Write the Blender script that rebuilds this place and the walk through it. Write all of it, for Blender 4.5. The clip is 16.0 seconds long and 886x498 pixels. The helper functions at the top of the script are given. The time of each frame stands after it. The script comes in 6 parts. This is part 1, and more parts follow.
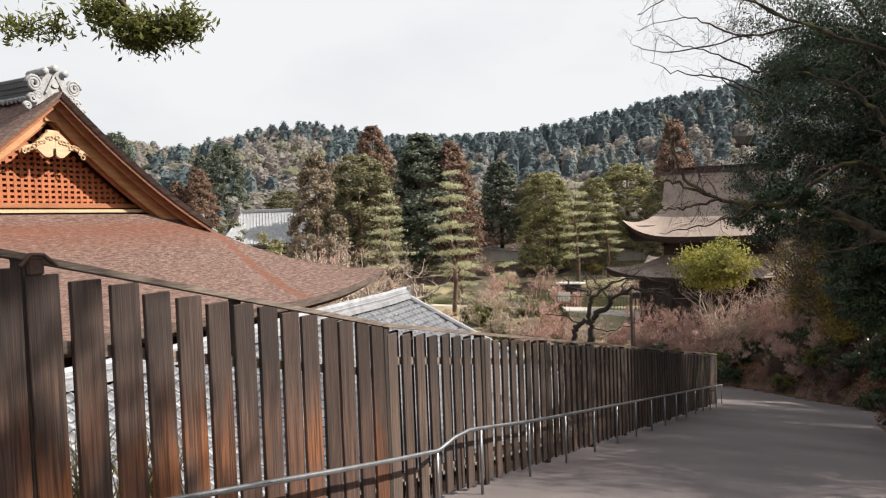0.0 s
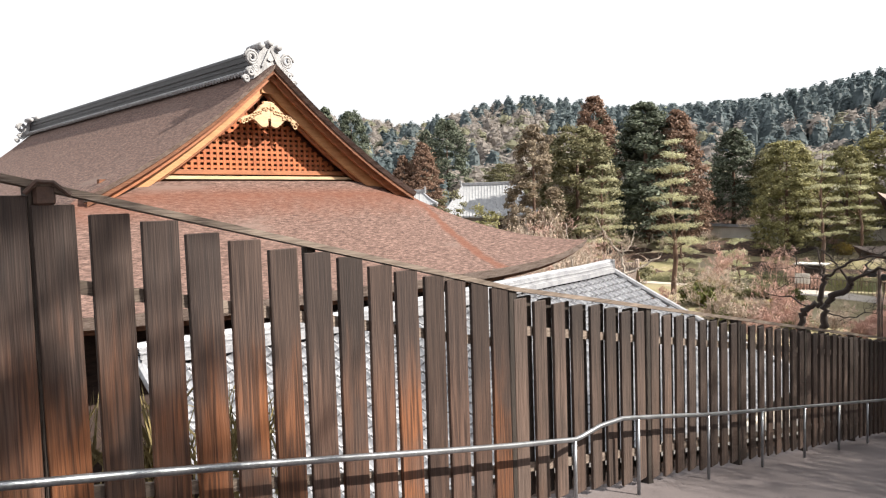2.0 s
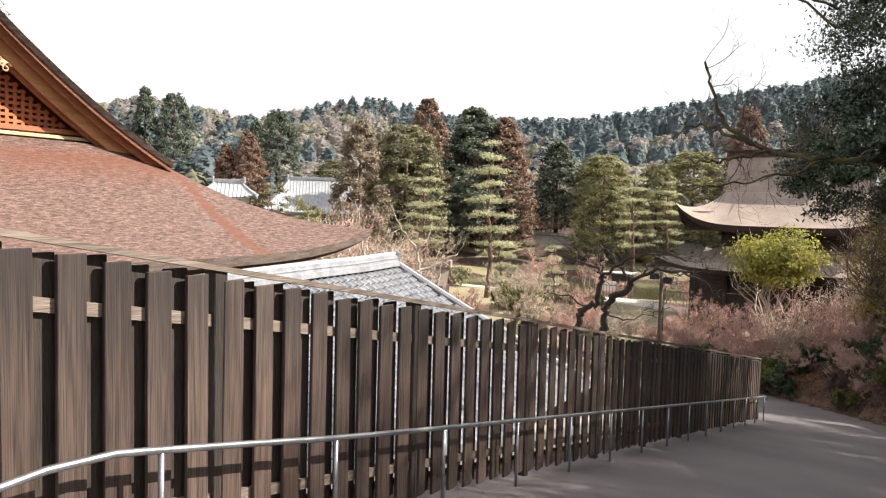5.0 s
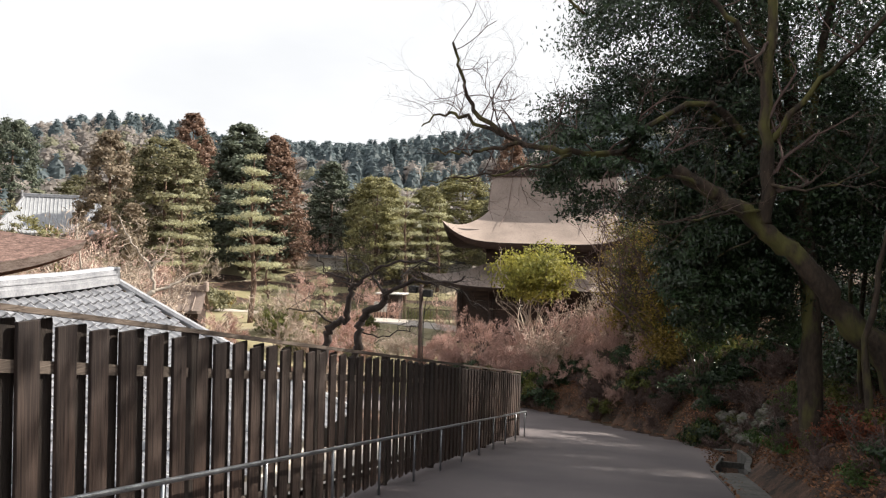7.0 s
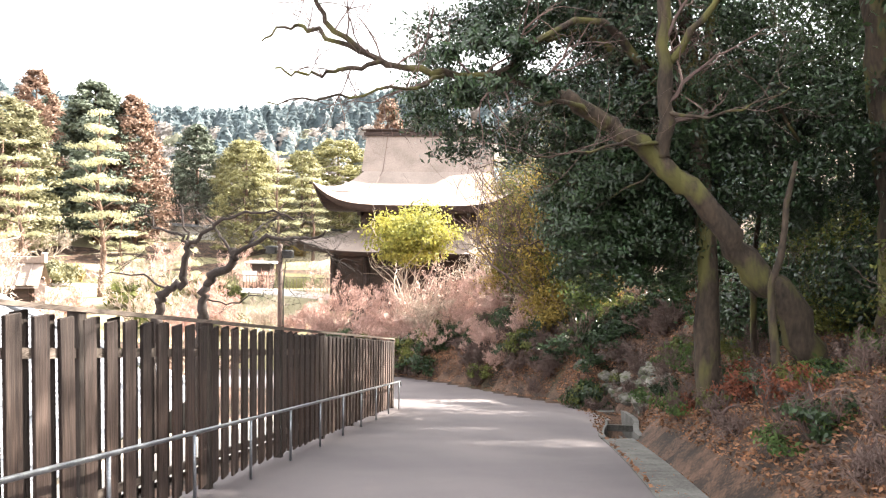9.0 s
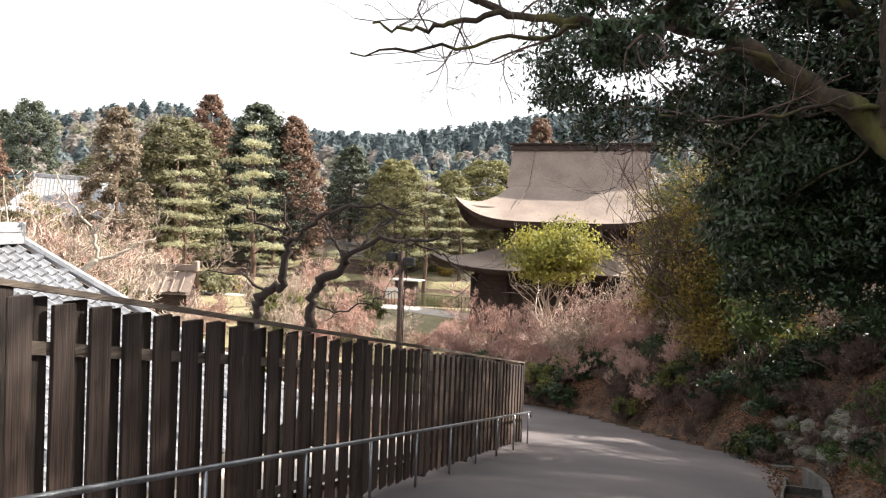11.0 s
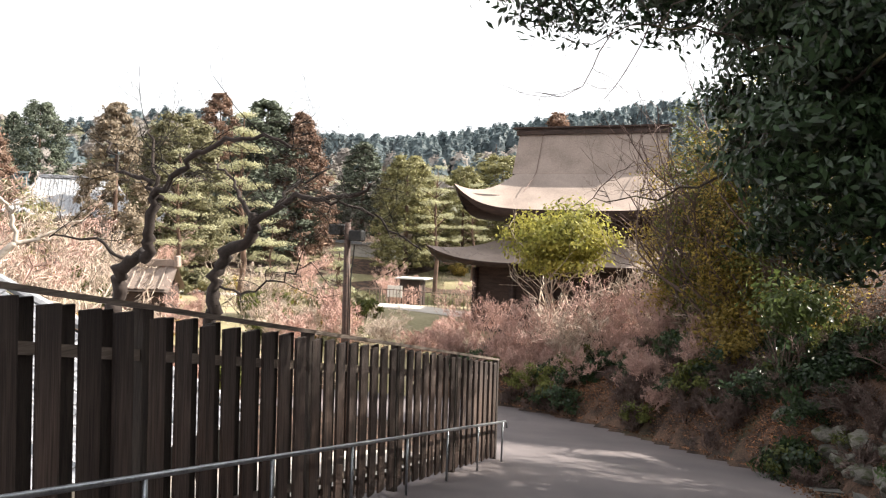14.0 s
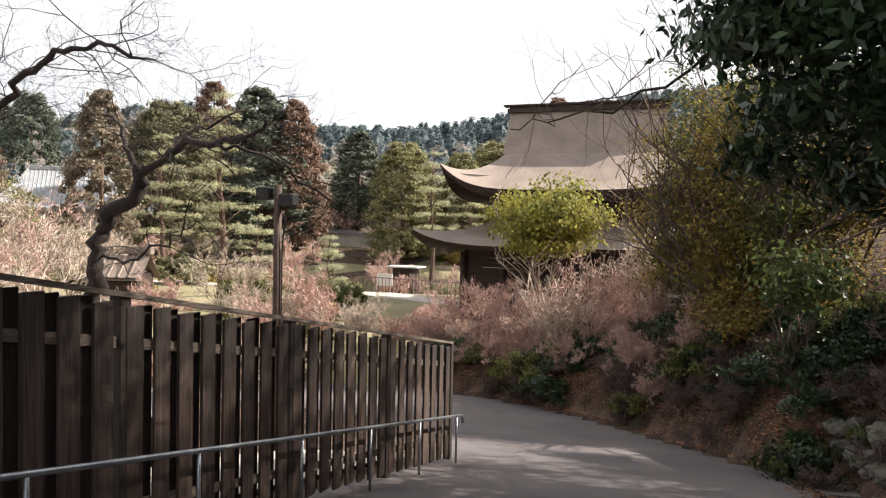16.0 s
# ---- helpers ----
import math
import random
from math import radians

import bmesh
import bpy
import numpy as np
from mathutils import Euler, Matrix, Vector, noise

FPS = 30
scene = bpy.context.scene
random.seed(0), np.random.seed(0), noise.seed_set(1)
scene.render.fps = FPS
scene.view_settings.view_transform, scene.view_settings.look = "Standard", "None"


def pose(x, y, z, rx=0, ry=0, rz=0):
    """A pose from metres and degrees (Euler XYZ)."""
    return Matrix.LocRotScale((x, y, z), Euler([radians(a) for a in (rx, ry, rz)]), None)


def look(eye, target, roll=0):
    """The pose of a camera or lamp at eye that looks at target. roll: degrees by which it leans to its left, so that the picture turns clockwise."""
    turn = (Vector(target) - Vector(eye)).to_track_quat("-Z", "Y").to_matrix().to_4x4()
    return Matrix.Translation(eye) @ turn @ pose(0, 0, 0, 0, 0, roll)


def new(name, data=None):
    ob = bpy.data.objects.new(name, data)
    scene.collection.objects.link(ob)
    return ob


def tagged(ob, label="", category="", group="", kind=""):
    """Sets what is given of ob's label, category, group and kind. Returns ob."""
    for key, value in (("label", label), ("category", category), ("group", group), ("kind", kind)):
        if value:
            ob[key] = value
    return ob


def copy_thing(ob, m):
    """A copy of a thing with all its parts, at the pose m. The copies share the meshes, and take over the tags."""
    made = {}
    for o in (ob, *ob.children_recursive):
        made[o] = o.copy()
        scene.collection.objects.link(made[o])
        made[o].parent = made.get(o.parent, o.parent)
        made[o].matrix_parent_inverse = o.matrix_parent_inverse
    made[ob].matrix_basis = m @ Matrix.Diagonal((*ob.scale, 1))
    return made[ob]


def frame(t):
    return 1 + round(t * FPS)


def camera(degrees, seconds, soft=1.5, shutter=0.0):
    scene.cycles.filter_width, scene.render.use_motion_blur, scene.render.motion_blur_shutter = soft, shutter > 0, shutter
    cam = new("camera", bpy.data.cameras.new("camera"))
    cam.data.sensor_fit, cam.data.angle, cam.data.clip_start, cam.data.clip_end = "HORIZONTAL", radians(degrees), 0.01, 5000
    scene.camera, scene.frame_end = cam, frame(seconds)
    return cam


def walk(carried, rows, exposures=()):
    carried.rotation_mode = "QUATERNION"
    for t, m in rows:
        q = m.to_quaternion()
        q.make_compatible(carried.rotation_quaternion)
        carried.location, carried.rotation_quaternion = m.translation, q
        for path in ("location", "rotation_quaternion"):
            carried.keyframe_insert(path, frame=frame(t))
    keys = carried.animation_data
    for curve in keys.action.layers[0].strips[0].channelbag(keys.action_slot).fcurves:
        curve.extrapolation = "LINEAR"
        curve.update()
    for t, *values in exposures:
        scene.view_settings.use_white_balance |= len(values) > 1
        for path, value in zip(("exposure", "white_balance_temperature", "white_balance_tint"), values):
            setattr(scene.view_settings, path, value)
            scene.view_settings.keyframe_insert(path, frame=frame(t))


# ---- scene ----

# World: X to the right of the fence line, Y down the sloping path, Z up.
ROWS = (
    (0.0, 0.000, -0.000, 1.350, 87.97, 2.13, 27.38),
    (0.5, 0.140, 0.224, 1.294, 87.44, 0.83, 28.94),
    (1.0, 0.181, 0.499, 1.241, 86.91, 1.13, 34.42),
    (1.5, 0.141, 0.846, 1.172, 86.56, 1.36, 40.19),
    (2.0, 0.086, 1.241, 1.106, 86.59, 1.74, 44.58),
    (2.5, 0.037, 1.710, 1.036, 85.92, 1.80, 46.30),
    (3.0, 0.049, 2.246, 0.943, 85.73, 1.24, 45.35),
    (3.5, 0.094, 2.818, 0.833, 85.55, 0.52, 42.67),
    (4.0, 0.107, 3.414, 0.712, 85.81, -0.63, 39.51),
    (4.2, 0.098, 3.670, 0.659, 85.90, -0.86, 38.14),
    (6.3, -0.189, 6.360, 0.140, 88.69, -1.56, 22.08),
    (6.5, -0.200, 6.600, 0.096, 88.84, -1.47, 20.22),
    (7.0, -0.196, 7.190, -0.020, 89.23, -1.51, 15.62),
    (7.5, -0.202, 7.740, -0.130, 88.92, -1.77, 10.28),
    (8.0, -0.234, 8.245, -0.245, 87.98, -1.66, 6.36),
    (8.5, -0.287, 8.770, -0.332, 87.26, -1.36, 4.96),
    (9.0, -0.335, 9.335, -0.439, 87.06, -0.87, 6.31),
    (9.5, -0.367, 9.879, -0.557, 87.46, -0.45, 10.18),
    (10.0, -0.350, 10.421, -0.660, 87.79, -0.63, 13.91),
    (10.2, -0.341, 10.644, -0.701, 87.96, -0.98, 15.14),
    (12.3, -0.262, 13.119, -1.162, 89.43, -2.42, 19.19),
    (12.5, -0.243, 13.342, -1.207, 89.46, -2.25, 19.27),
    (13.0, -0.198, 13.889, -1.314, 89.22, -2.23, 19.51),
    (13.5, -0.152, 14.460, -1.421, 88.66, -1.93, 19.65),
    (14.0, -0.097, 15.070, -1.536, 88.97, -1.69, 19.91),
    (14.5, -0.023, 15.670, -1.661, 89.70, -1.29, 20.00),
    (15.0, 0.046, 16.250, -1.783, 89.75, -1.16, 20.26),
    (15.5, 0.094, 16.783, -1.890, 89.42, -1.12, 20.14),
    (16.0, 0.129, 17.252, -1.982, 88.40, -1.14, 20.35),
)
EXPOSURES = (
    (0.0, 0.84), (1.0, 1.02), (2.0, 1.16), (2.5, 1.15), (3.2, 1.02), (4.0, 1.27), (4.2, 1.29), (6.5, 1.13), (7.2, 1.00), (8.2, 2.27), (9.0, 2.97), (9.6, 2.67), (10.2, 2.12), (12.4, 1.17), (13.0, 1.50), (13.5, 1.68), (14.5, 1.62), (15.4, 1.27), (16.0, 1.17),
)
cam = camera(61.9, 16.0, soft=1.2)
walk(cam, [(t, pose(x, y, z, a, b, c)) for t, x, y, z, a, b, c in ROWS], EXPOSURES)

# ------------------------------------------------------------------ light
SUN_ELEVATION, SUN_AZIMUTH = 38.0, 56.0  # azimuth from +Y towards +X
world = bpy.data.worlds.new("world")
scene.world = world
world.use_nodes = True
wn, wl = world.node_tree.nodes, world.node_tree.links
wn.clear()
w_out = wn.new("ShaderNodeOutputWorld")
w_bg = wn.new("ShaderNodeBackground")
w_sky = wn.new("ShaderNodeTexSky")
w_sky.sky_type, w_sky.sun_disc = "NISHITA", False
w_sky.sun_elevation, w_sky.sun_rotation = radians(SUN_ELEVATION), radians(SUN_AZIMUTH)
w_sky.air_density, w_sky.dust_density = 1.0, 3.0
w_pos = wn.new("ShaderNodeTexCoord")
w_map = wn.new("ShaderNodeMapping")
w_map.inputs["Scale"].default_value = (1.6, 1.6, 4.0)
w_noise = wn.new("ShaderNodeTexNoise")
w_noise.inputs["Scale"].default_value, w_noise.inputs["Detail"].default_value = 1.6, 5
w_ramp = wn.new("ShaderNodeValToRGB")
w_ramp.color_ramp.elements[0].position, w_ramp.color_ramp.elements[1].position = 0.30, 0.50
w_ramp.color_ramp.elements[0].color = (0.88, 0.88, 0.88, 1)
w_mix = wn.new("ShaderNodeMixRGB")
w_mix.inputs[2].default_value = (10.0, 10.1, 10.3, 1)
wl.new(w_pos.outputs["Generated"], w_map.inputs["Vector"])
wl.new(w_map.outputs["Vector"], w_noise.inputs["Vector"])
wl.new(w_noise.outputs["Fac"], w_ramp.inputs["Fac"])
wl.new(w_ramp.outputs["Color"], w_mix.inputs["Fac"])
wl.new(w_sky.outputs["Color"], w_mix.inputs[1])
wl.new(w_mix.outputs["Color"], w_bg.inputs["Color"])
w_bg.inputs["Strength"].default_value = 0.050
wl.new(w_bg.outputs["Background"], w_out.inputs["Surface"])

sun = new("sun", bpy.data.lights.new("sun", "SUN"))
sun.data.energy, sun.data.angle, sun.data.color = 5.0, radians(0.6), (1.0, 0.93, 0.82)
sa, se = radians(SUN_AZIMUTH), radians(SUN_ELEVATION)
sun.matrix_world = look((60 * math.sin(sa) * math.cos(se), 60 * math.cos(sa) * math.cos(se), 60 * math.sin(se)), (0, 0, 0))


# ------------------------------------------------------------------ materials
def material(name, base, dark, scale=3.0, rough=0.8, bump=0.2, stretch=(1, 1, 1), fine=30.0, island=0.0, each=0.0,
             metal=0.0, leafy=0.0, space="Object", spots=None, spec=0.4, light=None, bias=0.5, soft=0.14):
    """Two colours mixed by coarse and fine noise, with relief; island or each vary it piece by piece; leafy lets light through."""
    m = bpy.data.materials.new(name)
    m.use_nodes = True
    n, k = m.node_tree.nodes, m.node_tree.links
    b = n["Principled BSDF"]
    c = n.new("ShaderNodeTexCoord")
    mp = n.new("ShaderNodeMapping")
    mp.inputs["Scale"].default_value = stretch
    if space == "World":
        g = n.new("ShaderNodeNewGeometry")
        k.new(g.outputs["Position"], mp.inputs["Vector"])
    else:
        k.new(c.outputs["Object"], mp.inputs["Vector"])
    vec = mp.outputs["Vector"]
    if each:
        oi = n.new("ShaderNodeObjectInfo")
        mul = n.new("ShaderNodeMath")
        mul.operation = "MULTIPLY"
        mul.inputs[1].default_value = 57.0
        k.new(oi.outputs["Random"], mul.inputs[0])
        add = n.new("ShaderNodeVectorMath")
        add.operation = "ADD"
        k.new(vec, add.inputs[0])
        k.new(mul.outputs[0], add.inputs[1])
        vec = add.outputs[0]
    big, small = n.new("ShaderNodeTexNoise"), n.new("ShaderNodeTexNoise")
    big.inputs["Scale"].default_value, big.inputs["Detail"].default_value = scale, 4
    small.inputs["Scale"].default_value, small.inputs["Detail"].default_value = fine, 3
    k.new(vec, big.inputs["Vector"])
    k.new(vec, small.inputs["Vector"])
    mixf = n.new("ShaderNodeMath")
    mixf.operation = "MULTIPLY_ADD"
    mixf.inputs[1].default_value = 0.45
    k.new(small.outputs["Fac"], mixf.inputs[0])
    half = n.new("ShaderNodeMath")
    half.operation = "MULTIPLY"
    half.inputs[1].default_value = 0.55
    k.new(big.outputs["Fac"], half.inputs[0])
    k.new(half.outputs[0], mixf.inputs[2])
    ramp = n.new("ShaderNodeValToRGB")
    ramp.color_ramp.elements[0].position, ramp.color_ramp.elements[1].position = bias - soft, bias + soft
    ramp.color_ramp.elements[0].color, ramp.color_ramp.elements[1].color = (*dark, 1), (*base, 1)
    if light:
        e = ramp.color_ramp.elements.new(min(0.98, bias + 0.24))
        e.color = (*light, 1)
    k.new(mixf.outputs[0], ramp.inputs["Fac"])
    col = ramp.outputs["Color"]
    if spots:  # a second tint in patches of its own shape
        tint, size, amount = spots
        sp = n.new("ShaderNodeTexNoise")
        sp.inputs["Scale"].default_value, sp.inputs["Detail"].default_value = size, 5
        k.new(vec, sp.inputs["Vector"])
        sr = n.new("ShaderNodeValToRGB")
        sr.color_ramp.elements[0].position, sr.color_ramp.elements[1].position = amount, amount + 0.12
        k.new(sp.outputs["Fac"], sr.inputs["Fac"])
        mx = n.new("ShaderNodeMixRGB")
        mx.inputs[2].default_value = (*tint, 1)
        k.new(sr.outputs["Color"], mx.inputs["Fac"])
        k.new(col, mx.inputs[1])
        col = mx.outputs["Color"]
    if island or each:
        hv = n.new("ShaderNodeHueSaturation")
        mr = n.new("ShaderNodeMapRange")
        amount = island or each
        mr.inputs["To Min"].default_value, mr.inputs["To Max"].default_value = 1 - amount, 1 + amount
        if island:
            gi = n.new("ShaderNodeNewGeometry")
            k.new(gi.outputs["Random Per Island"], mr.inputs["Value"])
        else:
            k.new(oi.outputs["Random"], mr.inputs["Value"])
        k.new(mr.outputs["Result"], hv.inputs["Value"])
        k.new(col, hv.inputs["Color"])
        col = hv.outputs["Color"]
    k.new(col, b.inputs["Base Color"])
    b.inputs["Roughness"].default_value, b.inputs["Metallic"].default_value = rough, metal
    b.inputs["Specular IOR Level"].default_value = spec
    if bump:
        bp = n.new("ShaderNodeBump")
        bp.inputs["Strength"].default_value, bp.inputs["Distance"].default_value = bump, 0.03
        k.new(mixf.outputs[0], bp.inputs["Height"])
        k.new(bp.outputs["Normal"], b.inputs["Normal"])
    if leafy:
        out = n["Material Output"]
        tr = n.new("ShaderNodeBsdfTranslucent")
        ms = n.new("ShaderNodeMixShader")
        ms.inputs["Fac"].default_value = leafy
        k.new(col, tr.inputs["Color"])
        k.new(b.outputs["BSDF"], ms.inputs[1])
        k.new(tr.outputs["BSDF"], ms.inputs[2])
        k.new(ms.outputs["Shader"], out.inputs["Surface"])
    return m


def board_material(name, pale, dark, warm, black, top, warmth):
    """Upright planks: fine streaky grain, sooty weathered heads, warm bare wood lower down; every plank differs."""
    m = bpy.data.materials.new(name)
    m.use_nodes = True
    n, k = m.node_tree.nodes, m.node_tree.links
    b = n["Principled BSDF"]

    def link(v, socket):
        if isinstance(v, (int, float)):
            socket.default_value = v
        elif isinstance(v, tuple):
            socket.default_value = (*v, 1)
        else:
            k.new(v, socket)

    def calc(op, u, v):
        q = n.new("ShaderNodeMath")
        q.operation = op
        link(u, q.inputs[0])
        link(v, q.inputs[1])
        return q.outputs[0]

    def span(v, lo, hi, a0=0.0, a1=1.0):
        q = n.new("ShaderNodeMapRange")
        for key, val in (("From Min", lo), ("From Max", hi), ("To Min", a0), ("To Max", a1)):
            q.inputs[key].default_value = val
        link(v, q.inputs["Value"])
        return q.outputs[0]

    def mix(f, u, v):
        q = n.new("ShaderNodeMixRGB")
        link(f, q.inputs[0])
        link(u, q.inputs[1])
        link(v, q.inputs[2])
        return q.outputs[0]

    co, oi = n.new("ShaderNodeTexCoord"), n.new("ShaderNodeObjectInfo")
    off = n.new("ShaderNodeVectorMath")
    off.operation = "ADD"
    k.new(co.outputs["Object"], off.inputs[0])
    k.new(calc("MULTIPLY", oi.outputs["Random"], 91.0), off.inputs[1])

    def grain(stretch, detail=3.0, warp=0.0):
        mp, t = n.new("ShaderNodeMapping"), n.new("ShaderNodeTexNoise")
        mp.inputs["Scale"].default_value = stretch
        t.inputs["Scale"].default_value, t.inputs["Detail"].default_value, t.inputs["Distortion"].default_value = 1.0, detail, warp
        k.new(off.outputs[0], mp.inputs["Vector"])
        k.new(mp.outputs["Vector"], t.inputs["Vector"])
        return t.outputs["Fac"]

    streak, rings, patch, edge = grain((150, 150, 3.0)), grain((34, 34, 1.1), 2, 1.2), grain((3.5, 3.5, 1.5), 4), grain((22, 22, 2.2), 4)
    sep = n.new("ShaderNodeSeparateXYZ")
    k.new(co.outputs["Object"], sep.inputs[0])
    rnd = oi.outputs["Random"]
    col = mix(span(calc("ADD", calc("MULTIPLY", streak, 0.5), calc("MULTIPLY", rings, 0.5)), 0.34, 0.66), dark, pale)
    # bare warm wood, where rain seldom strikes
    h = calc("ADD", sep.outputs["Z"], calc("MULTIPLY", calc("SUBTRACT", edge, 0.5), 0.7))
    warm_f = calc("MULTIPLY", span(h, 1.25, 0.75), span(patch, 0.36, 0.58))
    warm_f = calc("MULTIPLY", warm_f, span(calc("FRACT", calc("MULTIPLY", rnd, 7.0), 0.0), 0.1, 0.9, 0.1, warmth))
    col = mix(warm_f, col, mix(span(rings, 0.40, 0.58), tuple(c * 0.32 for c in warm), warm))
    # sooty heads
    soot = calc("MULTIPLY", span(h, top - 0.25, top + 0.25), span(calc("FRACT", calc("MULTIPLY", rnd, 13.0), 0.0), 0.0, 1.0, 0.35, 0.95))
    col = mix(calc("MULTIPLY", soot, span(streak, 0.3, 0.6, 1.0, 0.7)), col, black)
    hv = n.new("ShaderNodeHueSaturation")
    k.new(span(calc("FRACT", calc("MULTIPLY", rnd, 29.0), 0.0), 0, 1, 0.72, 1.28), hv.inputs["Value"])
    k.new(col, hv.inputs["Color"])
    k.new(hv.outputs["Color"], b.inputs["Base Color"])
    b.inputs["Roughness"].default_value, b.inputs["Specular IOR Level"].default_value = 0.68, 0.35
    bp = n.new("ShaderNodeBump")
    bp.inputs["Strength"].default_value, bp.inputs["Distance"].default_value = 0.5, 0.01
    k.new(streak, bp.inputs["Height"])
    k.new(bp.outputs["Normal"], b.inputs["Normal"])
    return m


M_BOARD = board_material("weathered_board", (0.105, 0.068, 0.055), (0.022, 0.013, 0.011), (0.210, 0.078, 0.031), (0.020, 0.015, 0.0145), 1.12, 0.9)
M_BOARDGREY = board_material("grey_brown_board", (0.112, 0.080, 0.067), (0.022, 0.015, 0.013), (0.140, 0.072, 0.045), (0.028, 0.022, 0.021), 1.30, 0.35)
# Shade seen through the lattice holes is put into this boarding's dark colour.
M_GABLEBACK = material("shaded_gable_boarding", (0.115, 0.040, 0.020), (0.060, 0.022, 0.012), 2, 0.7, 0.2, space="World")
M_HOUSETILE = material("pale_grey_house_tile", (0.40, 0.41, 0.43), (0.28, 0.285, 0.30), 2, 0.5, 0.2, fine=10)
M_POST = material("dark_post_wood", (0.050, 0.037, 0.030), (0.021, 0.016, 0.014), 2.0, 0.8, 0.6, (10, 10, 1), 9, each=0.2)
M_CAP = material("grey_cap_wood", (0.215, 0.172, 0.142), (0.085, 0.064, 0.052), 1.5, 0.8, 0.5, (14, 0.9, 14), 8, each=0.15)
M_STEEL = material("galvanised_steel", (0.42, 0.44, 0.47), (0.25, 0.26, 0.28), 6, 0.38, 0.06, metal=0.9, fine=60)
M_ROAD = material("worn_asphalt", (0.162, 0.137, 0.136), (0.096, 0.082, 0.085), 0.5, 0.85, 0.25, space="World", fine=70,
                  spots=((0.085, 0.075, 0.075), 0.35, 0.62))
M_EARTH = material("leaf_strewn_earth", (0.105, 0.060, 0.040), (0.022, 0.015, 0.011), 2.2, 0.95, 1.0, space="World", fine=26,
                   spots=((0.058, 0.060, 0.028), 0.5, 0.62), light=(0.200, 0.120, 0.082), soft=0.07)
M_BARKROOF = material("cypress_bark_thatch", (0.180, 0.112, 0.094), (0.064, 0.038, 0.032), 9.0, 0.95, 1.0, (0.55, 0.55, 4.0), 30,
                      space="World", spots=((0.150, 0.104, 0.090), 0.5, 0.62), light=(0.30, 0.215, 0.190), soft=0.085)


def stain_roof(m):
    """Reddish wash under the gable and down a drip line on the skirt of the roof."""
    n, k = m.node_tree.nodes, m.node_tree.links
    b = n["Principled BSDF"]
    src = b.inputs["Base Color"].links[0].from_socket
    geo, sep, nz = n.new("ShaderNodeNewGeometry"), n.new("ShaderNodeSeparateXYZ"), n.new("ShaderNodeTexNoise")
    nz.inputs["Scale"].default_value = 2.2
    k.new(geo.outputs["Position"], sep.inputs[0])
    k.new(geo.outputs["Position"], nz.inputs["Vector"])

    def math_node(op, a, c):
        q = n.new("ShaderNodeMath")
        q.operation = op
        for i, v in enumerate((a, c)):
            if isinstance(v, (int, float)):
                q.inputs[i].default_value = v
            else:
                k.new(v, q.inputs[i])
        return q.outputs[0]

    wob = math_node("MULTIPLY", math_node("SUBTRACT", nz.outputs["Fac"], 0.5), 0.5)
    line = math_node("ABSOLUTE", math_node("SUBTRACT", math_node("ADD", sep.outputs["Y"], wob), 19.45), 0)
    r1 = n.new("ShaderNodeMapRange")
    r1.inputs["From Min"].default_value, r1.inputs["From Max"].default_value = 0.30, 0.12
    k.new(line, r1.inputs["Value"])
    r2 = n.new("ShaderNodeMapRange")
    r2.inputs["From Min"].default_value, r2.inputs["From Max"].default_value = -18.3, -19.3
    k.new(math_node("ADD", sep.outputs["X"], math_node("MULTIPLY", wob, 1.6)), r2.inputs["Value"])
    low = n.new("ShaderNodeMapRange")
    low.inputs["From Min"].default_value, low.inputs["From Max"].default_value = 2.0, 1.6
    k.new(sep.outputs["Z"], low.inputs["Value"])
    front = n.new("ShaderNodeMapRange")
    front.inputs["From Min"].default_value, front.inputs["From Max"].default_value = -19.6, -19.2
    k.new(sep.outputs["X"], front.inputs["Value"])
    both = math_node("MULTIPLY", math_node("MULTIPLY", math_node("MAXIMUM", r1.outputs[0], r2.outputs[0]), low.outputs[0]), math_node("MULTIPLY", front.outputs[0], 0.7))
    mx = n.new("ShaderNodeMixRGB")
    mx.inputs[2].default_value = (0.135, 0.047, 0.026, 1)
    k.new(both, mx.inputs["Fac"])
    k.new(src, mx.inputs[1])
    k.new(mx.outputs["Color"], b.inputs["Base Color"])


stain_roof(M_BARKROOF)
M_BARKOLD = material("old_bark_thatch", (0.31, 0.245, 0.21), (0.18, 0.14, 0.118), 0.7, 0.8, 0.6, space="World", fine=16,
                     spots=((0.15, 0.12, 0.10), 0.35, 0.60))
M_THATCHCUT = material("weathered_thatch_edge", (0.250, 0.196, 0.172), (0.125, 0.090, 0.076), 2.0, 0.95, 0.9, (1, 1, 6), 16, space="World", soft=0.09)
M_HONEY = material("honey_cypress", (0.52, 0.275, 0.125), (0.36, 0.165, 0.072), 1.2, 0.55, 0.2, (1, 1, 8), 10, space="World")
M_BARKEDGE = material("cut_thatch_edge", (0.23, 0.10, 0.055), (0.10, 0.045, 0.028), 1.0, 0.9, 0.6, (1, 1, 22), 8, space="World")
M_CYPRESS = material("new_cypress_timber", (0.37, 0.145, 0.066), (0.225, 0.082, 0.038), 1.2, 0.6, 0.2, (1, 1, 8), 10, space="World")
M_PALE = material("pale_cypress", (0.60, 0.43, 0.27), (0.42, 0.28, 0.165), 1.5, 0.6, 0.25, (1, 1, 6), 10, space="World")
M_LATTICE = material("orange_lattice_timber", (0.44, 0.140, 0.050), (0.27, 0.075, 0.028), 3, 0.6, 0.15, fine=20, space="World")
M_DARKWOOD = material("old_dark_timber", (0.060, 0.036, 0.029), (0.022, 0.014, 0.012), 2, 0.75, 0.3, (1, 1, 5), 10, space="World")
